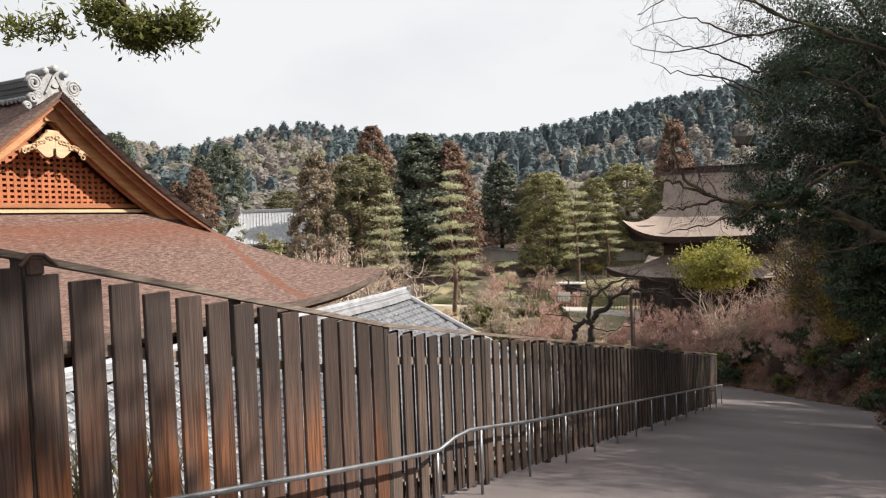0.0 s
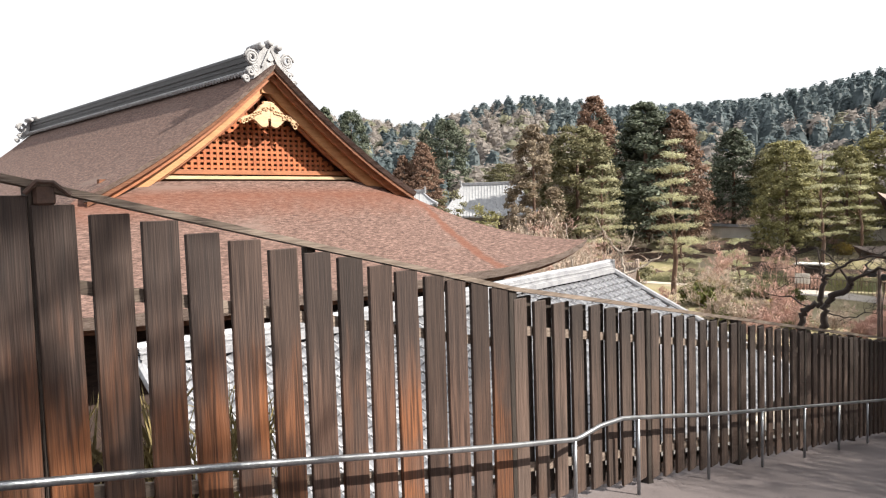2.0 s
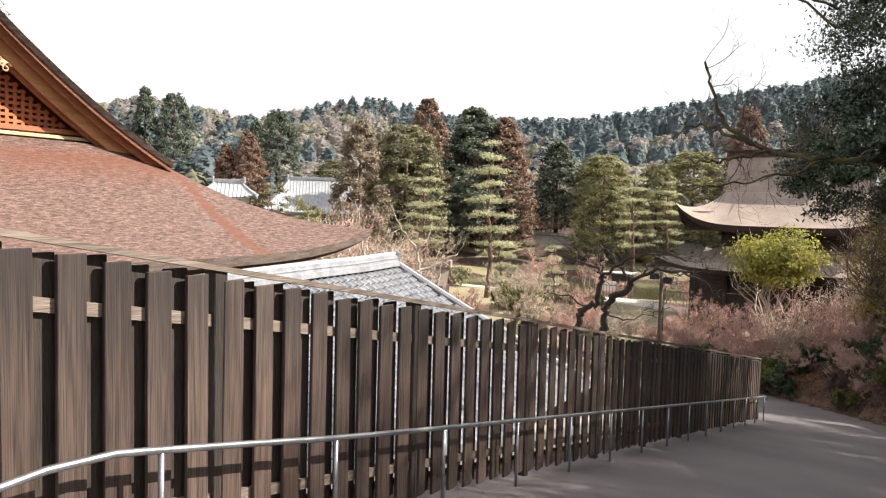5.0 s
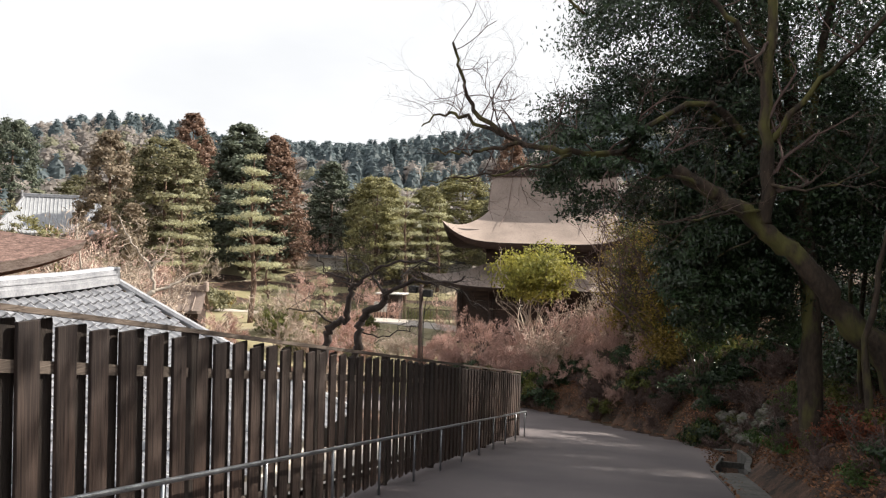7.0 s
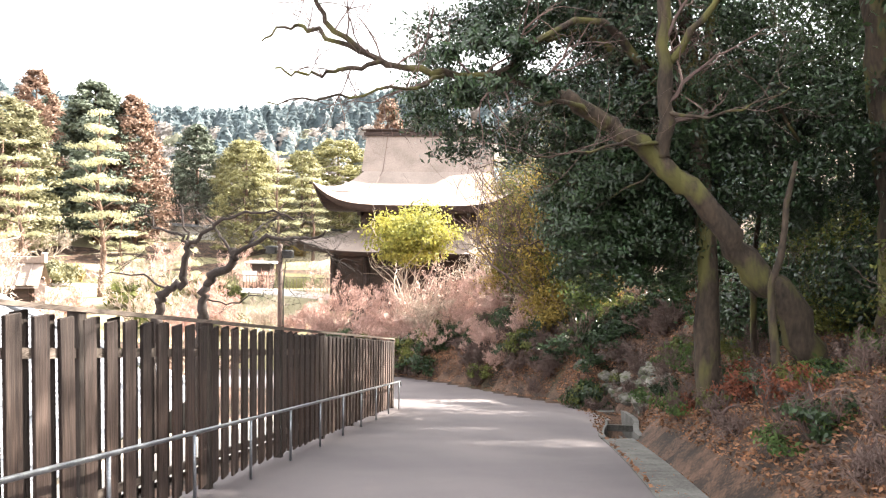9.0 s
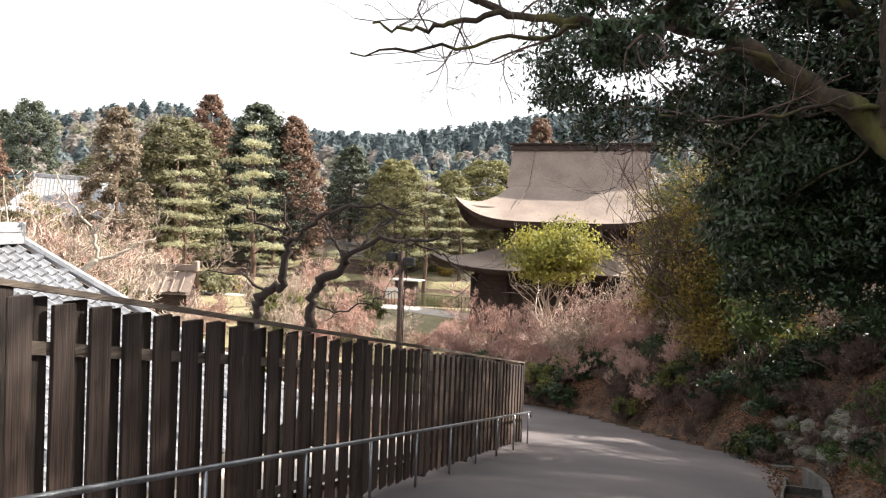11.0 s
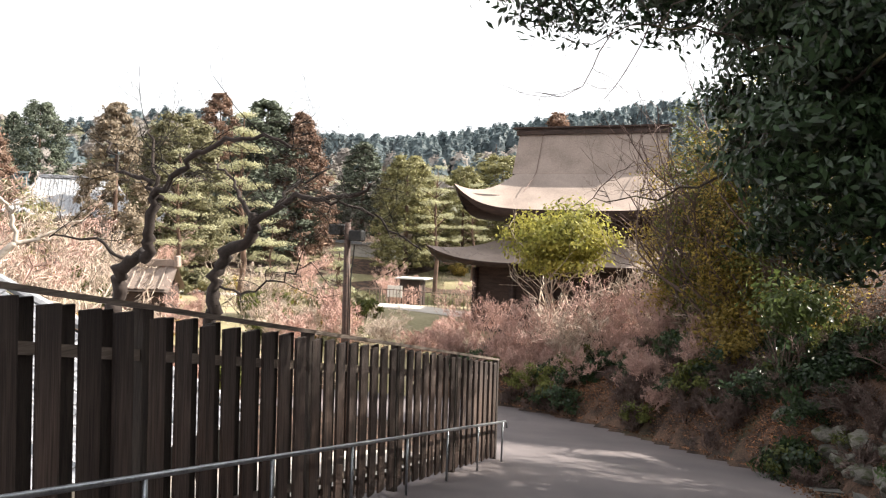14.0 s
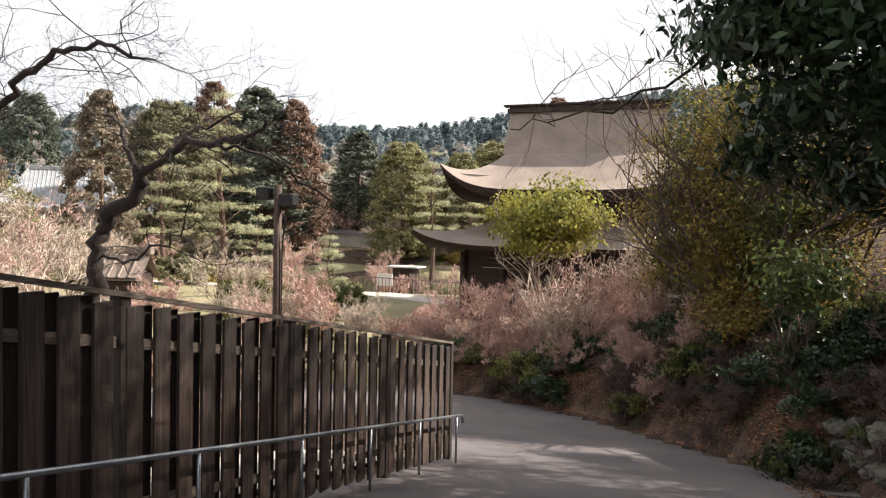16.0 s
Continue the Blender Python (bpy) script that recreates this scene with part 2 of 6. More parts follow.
M_TILE = material("silver_roof_tile", (0.36, 0.365, 0.39), (0.19, 0.195, 0.215), 3, 0.36, 0.12, fine=20, each=0.13, spec=0.6)
M_TILEJOIN = material("silver_tile", (0.36, 0.365, 0.39), (0.19, 0.195, 0.215), 3, 0.36, 0.12, fine=20, island=0.13, spec=0.6)
M_TILEDARK = material("smoked_ridge_tile", (0.052, 0.052, 0.056), (0.022, 0.022, 0.024), 3, 0.5, 0.25, fine=25, island=0.2)
M_ORNAMENT = material("pale_clay_ornament", (0.40, 0.40, 0.41), (0.19, 0.19, 0.20), 4, 0.7, 0.4, fine=30)
M_PLASTER = material("white_plaster", (0.518, 0.504, 0.476), (0.420, 0.399, 0.364), 1.0, 0.85, 0.1, fine=20)
M_WATER = material("pond_water", (0.060, 0.068, 0.030), (0.042, 0.046, 0.022), 0.4, 0.12, 0.12, space="World", fine=3, spec=0.6)
M_GRAVEL = material("pale_gravel", (0.50, 0.45, 0.40), (0.36, 0.32, 0.28), 1.0, 0.9, 0.3, space="World", fine=25)
M_CONCRETE = material("stained_concrete", (0.150, 0.143, 0.132), (0.062, 0.058, 0.052), 2.0, 0.9, 0.4, space="World", fine=22)
M_IRON = material("dark_iron", (0.035, 0.035, 0.036), (0.016, 0.016, 0.017), 6, 0.55, 0.2, metal=0.5)
M_RUST = material("rusty_brown_pole", (0.085, 0.046, 0.034), (0.036, 0.022, 0.018), 5, 0.7, 0.4, fine=30)
M_SIGN = material("pale_sign", (0.62, 0.60, 0.58), (0.50, 0.48, 0.46), 3, 0.7, 0.05)
M_MOSSBARK = material("mossy_bark", (0.066, 0.047, 0.033), (0.022, 0.017, 0.013), 5, 0.95, 1.0, (1, 1, 0.35), 20, space="World",
                      spots=((0.098, 0.092, 0.030), 2.6, 0.49))
M_PALEBARK = material("pale_smooth_bark", (0.50, 0.44, 0.38), (0.30, 0.26, 0.22), 4, 0.85, 0.5, fine=20)
M_DARKBARK = material("dark_plum_bark", (0.021, 0.016, 0.013), (0.009, 0.007, 0.006), 8, 0.95, 0.8, fine=30)
M_PLUMTWIG = material("dark_plum_twig", (0.036, 0.025, 0.021), (0.016, 0.011, 0.010), 3, 0.9, 0.2, island=0.3)
M_TWIG = material("grey_brown_twig", (0.163, 0.111, 0.094), (0.085, 0.058, 0.052), 3, 0.9, 0.2, island=0.25)
M_PINKTWIG = material("reddish_bud_twig", (0.60, 0.410, 0.350), (0.38, 0.245, 0.210), 0.8, 0.9, 0.0, island=0.3)
M_TANTWIG = material("tan_bare_twig", (0.55, 0.455, 0.375), (0.36, 0.290, 0.235), 0.8, 0.9, 0.0, island=0.35)
M_PINEBARK = material("pine_bark", (0.17, 0.105, 0.075), (0.070, 0.045, 0.035), 4, 0.95, 0.8, (1, 1, 0.4), 14)


def leaf(name, base, dark, island=0.4, leafy=0.3, rough=0.6, spec=0.3, scale=0.35):
    return material(name, base, dark, scale, rough, 0.0, island=island, leafy=min(0.5, leafy * 1.5), spec=spec, space="World", fine=3.0)


L_EVER = leaf("glossy_evergreen_leaf", (0.048, 0.084, 0.034), (0.016, 0.033, 0.015), 0.6, 0.22, 0.30, 0.6)
L_WOOD = leaf("dark_wood_leaf", (0.052, 0.086, 0.034), (0.017, 0.031, 0.014), 0.6, 0.25, 0.40, 0.45)
L_YELLOW = leaf("yellow_green_leaf", (0.380, 0.335, 0.075), (0.170, 0.185, 0.045), 0.4, 0.35)
L_SHRUB = leaf("olive_shrub_leaf", (0.178, 0.180, 0.050), (0.070, 0.086, 0.028), 0.5, 0.3)
L_AUTUMN = leaf("yellowing_leaf", (0.400, 0.300, 0.070), (0.170, 0.122, 0.042), 0.5, 0.35)
L_DARKCON = leaf("dark_cypress_foliage", (0.130, 0.150, 0.105), (0.075, 0.090, 0.066), 0.3, 0.15)
L_OLIVECON = leaf("olive_cypress_foliage", (0.215, 0.200, 0.110), (0.125, 0.120, 0.066), 0.25, 0.2)
L_GOLDCON = leaf("golden_green_foliage", (0.30, 0.28, 0.130), (0.18, 0.17, 0.080), 0.25, 0.2)
L_RUST = leaf("winter_rust_cedar_foliage", (0.28, 0.175, 0.125), (0.17, 0.110, 0.080), 0.25, 0.2)
L_BROWN = leaf("brown_winter_conifer_foliage", (0.29, 0.235, 0.170), (0.19, 0.150, 0.110), 0.25, 0.2)
L_PINE = leaf("pine_needle", (0.52, 0.51, 0.33), (0.35, 0.345, 0.215), 0.3, 0.33)
# Air haze is put into the far woods' colours: paler, the conifers bluer.
L_FARCON = leaf("hazy_far_conifer_foliage", (0.165, 0.205, 0.215), (0.118, 0.150, 0.165), 0.12, 0.33, scale=0.03)
L_FARBARE = leaf("hazy_far_bare_wood", (0.36, 0.325, 0.300), (0.27, 0.245, 0.228), 0.14, 0.33, scale=0.03)
L_FAROLIVE = leaf("hazy_far_olive_wood", (0.29, 0.285, 0.20), (0.21, 0.21, 0.150), 0.14, 0.33, scale=0.03)
L_LITTER = leaf("fallen_leaf", (0.259, 0.127, 0.066), (0.105, 0.055, 0.033), 0.6, 0.1, 0.8)
L_GRASS = leaf("dry_grass_blade", (0.30, 0.24, 0.115), (0.150, 0.120, 0.055), 0.5, 0.2)


# ------------------------------------------------------------------ mesh helpers
class Geo:
    """Collects vertices and faces for one mesh."""

    def __init__(self):
        self.v, self.f, self.n = [], [], 0

    def add(self, verts, faces):
        verts = np.asarray(verts, float).reshape(-1, 3)
        self.v.append(verts)
        self.f += [tuple(i + self.n for i in f) for f in faces]
        self.n += len(verts)
        return self

    def box(self, lo, hi, m=None, bevel=0.0):
        (x0, y0, z0), (x1, y1, z1) = lo, hi
        if not bevel:
            v = [(x, y, z) for z in (z0, z1) for y in (y0, y1) for x in (x0, x1)]
            f = [(0, 2, 3, 1), (4, 5, 7, 6), (0, 1, 5, 4), (2, 6, 7, 3), (0, 4, 6, 2), (1, 3, 7, 5)]
        else:
            b = bevel
            ring = lambda z, e: [(x0 + e + b, y0 + e, z), (x1 - e - b, y0 + e, z), (x1 - e, y0 + e + b, z), (x1 - e, y1 - e - b, z),
                                 (x1 - e - b, y1 - e, z), (x0 + e + b, y1 - e, z), (x0 + e, y1 - e - b, z), (x0 + e, y0 + e + b, z)]
            v = ring(z0, b) + ring(z0 + b, 0) + ring(z1 - b, 0) + ring(z1, b)
            f = [(*range(7, -1, -1),), (*range(24, 32),)]
            f += [(8 * r + i, 8 * r + (i + 1) % 8, 8 * r + 8 + (i + 1) % 8, 8 * r + 8 + i) for r in range(3) for i in range(8)]
        if m is not None:
            v = [tuple(m @ Vector(p)) for p in v]
        return self.add(v, f)

    def tube(self, pts, radii, sides=8, cap=True):
        pts = [Vector(p) for p in pts]
        if not hasattr(radii, "__len__"):
            radii = [radii] * len(pts)
        v, f = [], []
        side = None
        for i, p in enumerate(pts):
            a, b = pts[max(i - 1, 0)], pts[min(i + 1, len(pts) - 1)]
            t = (b - a).normalized() if (b - a).length > 1e-9 else Vector((0, 0, 1))
            ref = side if side is not None else (Vector((1, 0, 0)) if abs(t.x) < 0.8 else Vector((0, 1, 0)))
            side = (ref - t * ref.dot(t)).normalized()
            up = t.cross(side)
            for k in range(sides):
                w = 2 * math.pi * k / sides
                v.append(p + (side * math.cos(w) + up * math.sin(w)) * radii[i])
        for i in range(len(pts) - 1):
            for k in range(sides):
                f.append((i * sides + k, i * sides + (k + 1) % sides, (i + 1) * sides + (k + 1) % sides, (i + 1) * sides + k))
        if cap:
            f.append(tuple(range(sides - 1, -1, -1)))
            f.append(tuple(range((len(pts) - 1) * sides, len(pts) * sides)))
        return self.add([tuple(p) for p in v], f)

    def grid(self, fn, nu, nv, flip=False):
        v = [fn(i / nu, j / nv) for j in range(nv + 1) for i in range(nu + 1)]
        q = [(j * (nu + 1) + i, j * (nu + 1) + i + 1, (j + 1) * (nu + 1) + i + 1, (j + 1) * (nu + 1) + i) for j in range(nv) for i in range(nu)]
        return self.add(v, [tuple(reversed(a)) for a in q] if flip else q)

    def mesh(self, name, mat, smooth=False):
        me = bpy.data.meshes.new(name)
        v = np.concatenate(self.v) if self.v else np.zeros((0, 3))
        me.from_pydata(v.tolist(), [], self.f)
        me.materials.append(mat)
        if smooth:
            me.shade_smooth()
        me.update()
        return me


def quad_mesh(name, verts, mat):
    """A mesh of separate quads from an array (n, 4, 3)."""
    verts = np.asarray(verts, np.float32).reshape(-1, 4, 3)
    n = len(verts)
    me = bpy.data.meshes.new(name)
    me.vertices.add(4 * n)
    me.vertices.foreach_set("co", verts.ravel())
    me.loops.add(4 * n)
    me.loops.foreach_set("vertex_index", np.arange(4 * n, dtype=np.int32))
    me.polygons.add(n)
    me.polygons.foreach_set("loop_start", np.arange(0, 4 * n, 4, dtype=np.int32))
    me.materials.append(mat)
    me.update(calc_edges=True)
    return me


def part(name, g, mat, parent, label="", smooth=False):
    """Links a Geo or a mesh as one object under a thing or a part."""
    ob = new(name, g.mesh(name, mat, smooth) if isinstance(g, Geo) else g)
    if parent is not None:
        ob.parent = parent
    return tagged(ob, label)


def thing(name, label, category, group="", kind="", at=(0, 0, 0)):
    ob = new(name)
    ob.empty_display_size = 0.2
    ob.location = at
    return tagged(ob, label, category, group, kind)


def single(name, g, mat, label, category, group="", kind="", smooth=False):
    return tagged(part(name, g, mat, None, "", smooth), label, category, group, kind)


rng = np.random.default_rng(7)


def unit(n, r=rng):
    a = r.normal(size=(n, 3))
    return a / np.linalg.norm(a, axis=1, keepdims=True)


def leaves(centres, size, aspect=0.45, droop=0.0, r=rng, flat=0.0, along=None, face=None, loose=0.45):
    """Pointed leaf blades (n, 4, 3), folded at random; droop turns them down, flat lays them level."""
    c = np.asarray(centres, float)
    n = len(c)
    t = unit(n, r) if along is None else along + 0.5 * unit(n, r)
    t[:, 2] -= droop
    if flat:
        t[:, 2] *= 1 - flat
    t /= np.linalg.norm(t, axis=1, keepdims=True)
    w = np.cross(t, unit(n, r) * np.array([1 - flat, 1 - flat, 1.0]) if flat else unit(n, r))
    w /= np.linalg.norm(w, axis=1, keepdims=True) + 1e-9
    if face is not None:  # blades turned outwards from the crown, more or less
        f = face / (np.linalg.norm(face, axis=1, keepdims=True) + 1e-9) + loose * unit(n, r)
        f /= np.linalg.norm(f, axis=1, keepdims=True)
        t = t - f * (t * f).sum(1, keepdims=True)
        t /= np.linalg.norm(t, axis=1, keepdims=True) + 1e-9
        w = np.cross(f, t)
    s = size * r.uniform(0.65, 1.3, size=(n, 1))
    return np.stack([c - t * s * 0.5, c - w * s * aspect * 0.5, c + t * s * 0.5, c + w * s * aspect * 0.5], 1)


def smooth01(a, b, x):
    t = min(1.0, max(0.0, (x - a) / (b - a)))
    return t * t * (3 - 2 * t)


# ------------------------------------------------------------------ the lie of the land
def road_z(y):
    if y < -25:
        return 4.4
    if y < 34:
        return -0.30 - 0.188 * y
    return -6.69 - 0.85 * (1 - math.exp(-(y - 34) / 5))


def edge_line(y):
    """Where the asphalt ends on the side of the bank."""
    return 1.22 + 0.03 * math.sin(y * 0.7) + 0.42 * smooth01(23, 27, y)


def road_edge(x, y):
    """How far a place lies beyond the outer edge of the road: positive on the bank."""
    line = edge_line(y)
    bend = math.hypot((x + 9.0) / 10.8, max(0.0, y - 27.0) / 12.6)
    if y < 27.0:
        return x - line
    return (bend - 1.0) * 10.8


def crest(az):
    knots = (-180, 0.03), (-70, 0.05), (-62, 0.09), (-54, 0.130), (-47, 0.108), (-38, 0.130), (-32, 0.113), (-24, 0.117), (-18, 0.127), (-13, 0.143), (-6, 0.15), (30, 0.16), (180, 0.1)
    return float(np.interp(az, [k[0] for k in knots], [k[1] for k in knots]))


def land(x, y):
    far = math.hypot(x, y)
    az = math.degrees(math.atan2(x, y))
    # the garden, its pond and the rise behind it
    z = -6.6 + 0.6 * math.sin(x * 0.05) * math.cos(y * 0.06)
    pond = math.hypot((x + 27) / 17.0, (y - 74) / 14.0)
    z -= 1.6 * (1 - smooth01(0.8, 1.12, pond))
    z += 4.4 * smooth01(88, 118, far)
    if far > 110:
        rise = smooth01(110, 430, far)
        z += (crest(az) * 430 - 9 + 3.0) * rise
        z += 5 * math.sin(x * 0.021 + 1) * math.cos(y * 0.017) * rise
    if far > 450:
        z -= 60 * smooth01(450, 900, far)
    # the road's shelf
    out = road_edge(x, y)
    if out > 0:
        gut = 0.75 * smooth01(8, 10, y) * (1 - smooth01(30.5, 32, y))
        steep = 0.45 + 0.75 * smooth01(23, 30, y)
        in_gut = out < gut
        out = max(0.0, out - gut)
        bank = 0.8 * (1 - math.exp(-out / 0.35)) + steep * out + 0.25 * math.sin(x * 1.3 + y * 0.9) * min(1, out / 2) - ((0.62 if 23.2 < y < 28.9 else 0.02) if in_gut else 0.0)
        top = 1.0 + 5.6 * smooth01(-5.5, 3.5, x) * (1 - smooth01(45, 60, y))
        bank = top * (1 - math.exp(-bank / top)) if bank > 0 else bank
        fade = smooth01(46, 54, y)
        z = (road_z(y) + bank) * (1 - fade) + z * fade if far < 110 else max(z, -4)
        if x > 4 and far < 110:
            z = road_z(min(y, 46)) + bank
    else:
        edge = -4.6 if y < 29 else -4.6 - (y - 29) * 3.0
        w = smooth01(edge, edge - 7.0, x)
        shelf = road_z(y)
        if y < 12:
            w = smooth01(-4.3, -8.0, x)
        z = shelf * (1 - w) + min(z, shelf) * w
    return z


# ------------------------------------------------------------------ ground, road, water
def spread(near_lo, near_hi, step, far, grow=1.22):
    a = list(np.arange(near_lo, near_hi + 1e-6, step))
    s, lo, hi = step, near_lo, near_hi
    while hi < far or lo > -far:
        s *= grow
        lo, hi = lo - s, hi + s
        a = [lo] + a + [hi]
    return a


gx, gy = spread(-14, 8, 0.45, 1600), spread(-4, 46, 0.5, 1600)
g = Geo()
g.add([(x, y, land(x, y)) for y in gy for x in gx],
      [(j * len(gx) + i, j * len(gx) + i + 1, (j + 1) * len(gx) + i + 1, (j + 1) * len(gx) + i) for j in range(len(gy) - 1) for i in range(len(gx) - 1)])
ground = single("ground", g, M_EARTH, "brown leaf-strewn earth falling to the garden and hills", "ground", kind="structure", smooth=True)

g = Geo()
g.grid(lambda u, v: (-3.78 + u * (3.78 + edge_line(-22 + v * 49)), -22 + v * 49, road_z(-22 + v * 49) + 0.03), 6, 98)


def bend_at(u, v):
    a = v * math.pi / 2
    r = 0.484 + u * (1.0 - 0.484)
    x, y = -9 + 10.8 * r * math.cos(a), 27 + 12.6 * r * math.sin(a)
    return x, y, road_z(y) + 0.03


g.grid(bend_at, 8, 40)
g.grid(lambda u, v: (-9 - v * 4, 33.1 + u * 6.5, road_z(33.1 + u * 6.5) + 0.03), 8, 8)
single("road", g, M_ROAD, "worn grey asphalt path sloping down and bending away", "road", kind="structure", smooth=True)

g = Geo()
g.add([(-27 + 21 * math.cos(a), 74 + 18 * math.sin(a), -7.35) for a in np.linspace(0, 2 * math.pi, 60, endpoint=False)], [tuple(range(60))])
single("water", g, M_WATER, "still olive-brown pond in the garden", "water", kind="structure")

# mossy lawn of the garden
M_LAWN = material("winter_moss_lawn", (0.300, 0.250, 0.150), (0.165, 0.150, 0.075), 0.35, 0.95, 0.5, space="World", fine=6,
                  spots=((0.36, 0.30, 0.22), 0.18, 0.55))
single("lawn", Geo().grid(lambda u, v: (-62 + 52 * u, 39 + 64 * v, land(-62 + 52 * u, 39 + 64 * v) + 0.03), 90, 100), M_LAWN,
       "tan and olive winter moss lawn around the pond", "lawn", kind="structure", smooth=True)

# pale gravel walk in front of the pond
g = Geo()
g.grid(lambda u, v: (-40 + 36 * u, 54.5 + 3.2 * v + 3 * math.sin(u * 4), land(-40 + 36 * u, 54.5 + 3.2 * v + 3 * math.sin(u * 4)) + 0.06), 60, 4)
single("garden_walk", g, M_GRAVEL, "pale gravel walk winding beside the pond", "path", kind="structure", smooth=True)

# pale court below the fence
single("courtyard", Geo().grid(lambda u, v: (-4.2 - 20 * u, 6.5 + 20.5 * v, land(-4.2 - 20 * u, 6.5 + 20.5 * v) + 0.06), 50, 42), M_GRAVEL,
       "pale sunlit gravel court below the plank fence", "courtyard", kind="structure", smooth=True)

# ------------------------------------------------------------------ wooden fence
FENCE_X = -3.6
POSTS = (-2.2, 0.15, 2.35, 5.70, 7.80, 9.95, 12.2, 14.45, 16.7, 19.0, 21.15, 23.25, 25.45, 27.75)


def fence_top(y):
    if y < 5.65:
        return 1.22 - 0.235 * (y - 2.53)
    return road_z(y) + 1.82


def board_geo(width, height, thick):
    return Geo().box((-thick / 2, -width / 2, 0), (thick / 2, width / 2, height), bevel=0.004)


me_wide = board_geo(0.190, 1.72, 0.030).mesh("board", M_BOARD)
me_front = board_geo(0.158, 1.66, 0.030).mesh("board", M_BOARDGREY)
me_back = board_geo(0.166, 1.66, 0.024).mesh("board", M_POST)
me_post = Geo().box((-0.05, -0.05, -0.3), (0.05, 0.05, 1.80), bevel=0.006).mesh("post", M_POST)
r_f = random.Random(3)


def sloped_bar(y0, y1, x0, x1, drop, high, top_fn):
    a, b = top_fn(y0) - drop, top_fn(y1) - drop
    v = [(x, y, z) for y, z in ((y0, a), (y1, b)) for x, z in ((x0, z - high), (x1, z - high), (x1, z), (x0, z))]
    return Geo().add(v, [(0, 1, 2, 3), (7, 6, 5, 4), (0, 4, 5, 1), (1, 5, 6, 2), (2, 6, 7, 3), (3, 7, 4, 0)])


for k in range(len(POSTS) - 1):
    y0, y1 = POSTS[k], POSTS[k + 1]
    single_row = y1 < 6
    fence = thing("wooden_fence", "weathered brown plank fence bay with gaps between upright boards" if single_row else
                  "weathered brown double-row plank fence bay along the path", "fence", "fence bays", at=(FENCE_X, y0, road_z(y0)))
    inv = Matrix.Translation((-FENCE_X, -y0, -road_z(y0)))

    def put(name, me, x, y, z, lean=0.0, turn=0.0):
        ob = new(name, me)
        ob.parent = fence
        ob.matrix_local = inv @ pose(x, y, z, lean, 0, turn)
        return ob

    put("post", me_post, FENCE_X - 0.02, y0, fence_top(y0) - 1.80)
    if k == len(POSTS) - 2:
        put("post", me_post, FENCE_X - 0.02, y1, fence_top(y1) - 1.80)
    if single_row and y0 > 2:
        put("bracket", Geo().box((-0.05, -0.05, -0.075), (0.05, 0.045, 0.02), bevel=0.012).tube([(0.052, -0.09, -0.02), (0.06, -0.04, 0.035), (0.055, 0.03, 0.03), (0.06, 0.10, -0.03)], 0.012, 6).mesh("bracket", M_RUST), FENCE_X, y0 + 0.02, fence_top(y0) - 0.03)
    if single_row and y0 > 2:  # a short strut holding the raised cap
        put("strut", Geo().box((-0.03, -0.03, -0.45), (0.03, 0.03, 0.0)).mesh("strut", M_POST), FENCE_X - 0.03, 3.84, fence_top(3.84) - 0.02)
    bars = ((0.30, 0.075), (1.42, 0.075)) if not single_row else ((0.42, 0.07), (1.42, 0.07))
    for drop, high in bars:
        gb = sloped_bar(y0 + 0.04, y1 - 0.04, FENCE_X - 0.026, FENCE_X + 0.005, drop, high, fence_top)
        ob = part("rail", gb, M_CAP, fence)
        ob.matrix_local = inv
    lift = -0.005
    gb = sloped_bar(y0, y1, FENCE_X - 0.045, FENCE_X + 0.045, lift, 0.035, fence_top)
    ob = part("cap", gb, M_CAP, fence)
    ob.matrix_local = inv
    count = max(8, 1 + int((y1 - y0) / 0.2408) if single_row else round((y1 - y0) / (0.241 if single_row else 0.272)))
    step = (y1 - y0) / count
    for i in range(count):
        y = y0 + (0.07 if y0 > 2 and single_row else 0.12 if single_row else 0.085) + i * (0.2408 if single_row else step) + r_f.uniform(-0.006, 0.006)
        if single_row and y > y1 - 0.1:
            continue
        if single_row:
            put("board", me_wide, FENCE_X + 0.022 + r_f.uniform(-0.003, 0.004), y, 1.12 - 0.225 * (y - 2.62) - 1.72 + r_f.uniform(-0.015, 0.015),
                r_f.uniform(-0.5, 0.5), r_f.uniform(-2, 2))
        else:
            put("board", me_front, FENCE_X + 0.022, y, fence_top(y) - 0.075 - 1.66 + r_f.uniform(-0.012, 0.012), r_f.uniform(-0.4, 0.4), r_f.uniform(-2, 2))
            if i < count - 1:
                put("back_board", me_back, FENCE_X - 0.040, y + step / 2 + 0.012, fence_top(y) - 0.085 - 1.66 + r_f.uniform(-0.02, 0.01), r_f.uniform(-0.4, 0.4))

# ------------------------------------------------------------------ steel handrail
RAIL_X = -3.38
rail = thing("handrail", "galvanised grey steel pipe handrail in front of the plank fence", "handrail", at=(RAIL_X, 0, road_z(0)))


def rail_z(y):
    if y < 6.25:
        return road_z(y) + 0.68 - 0.065 * smooth01(2, 6.1, y)
    if y < 6.95:
        return -0.86 + 0.06 * (y - 6.25) / 0.70
    return road_z(y) + 0.76 - 0.03 * smooth01(7, 9, y)


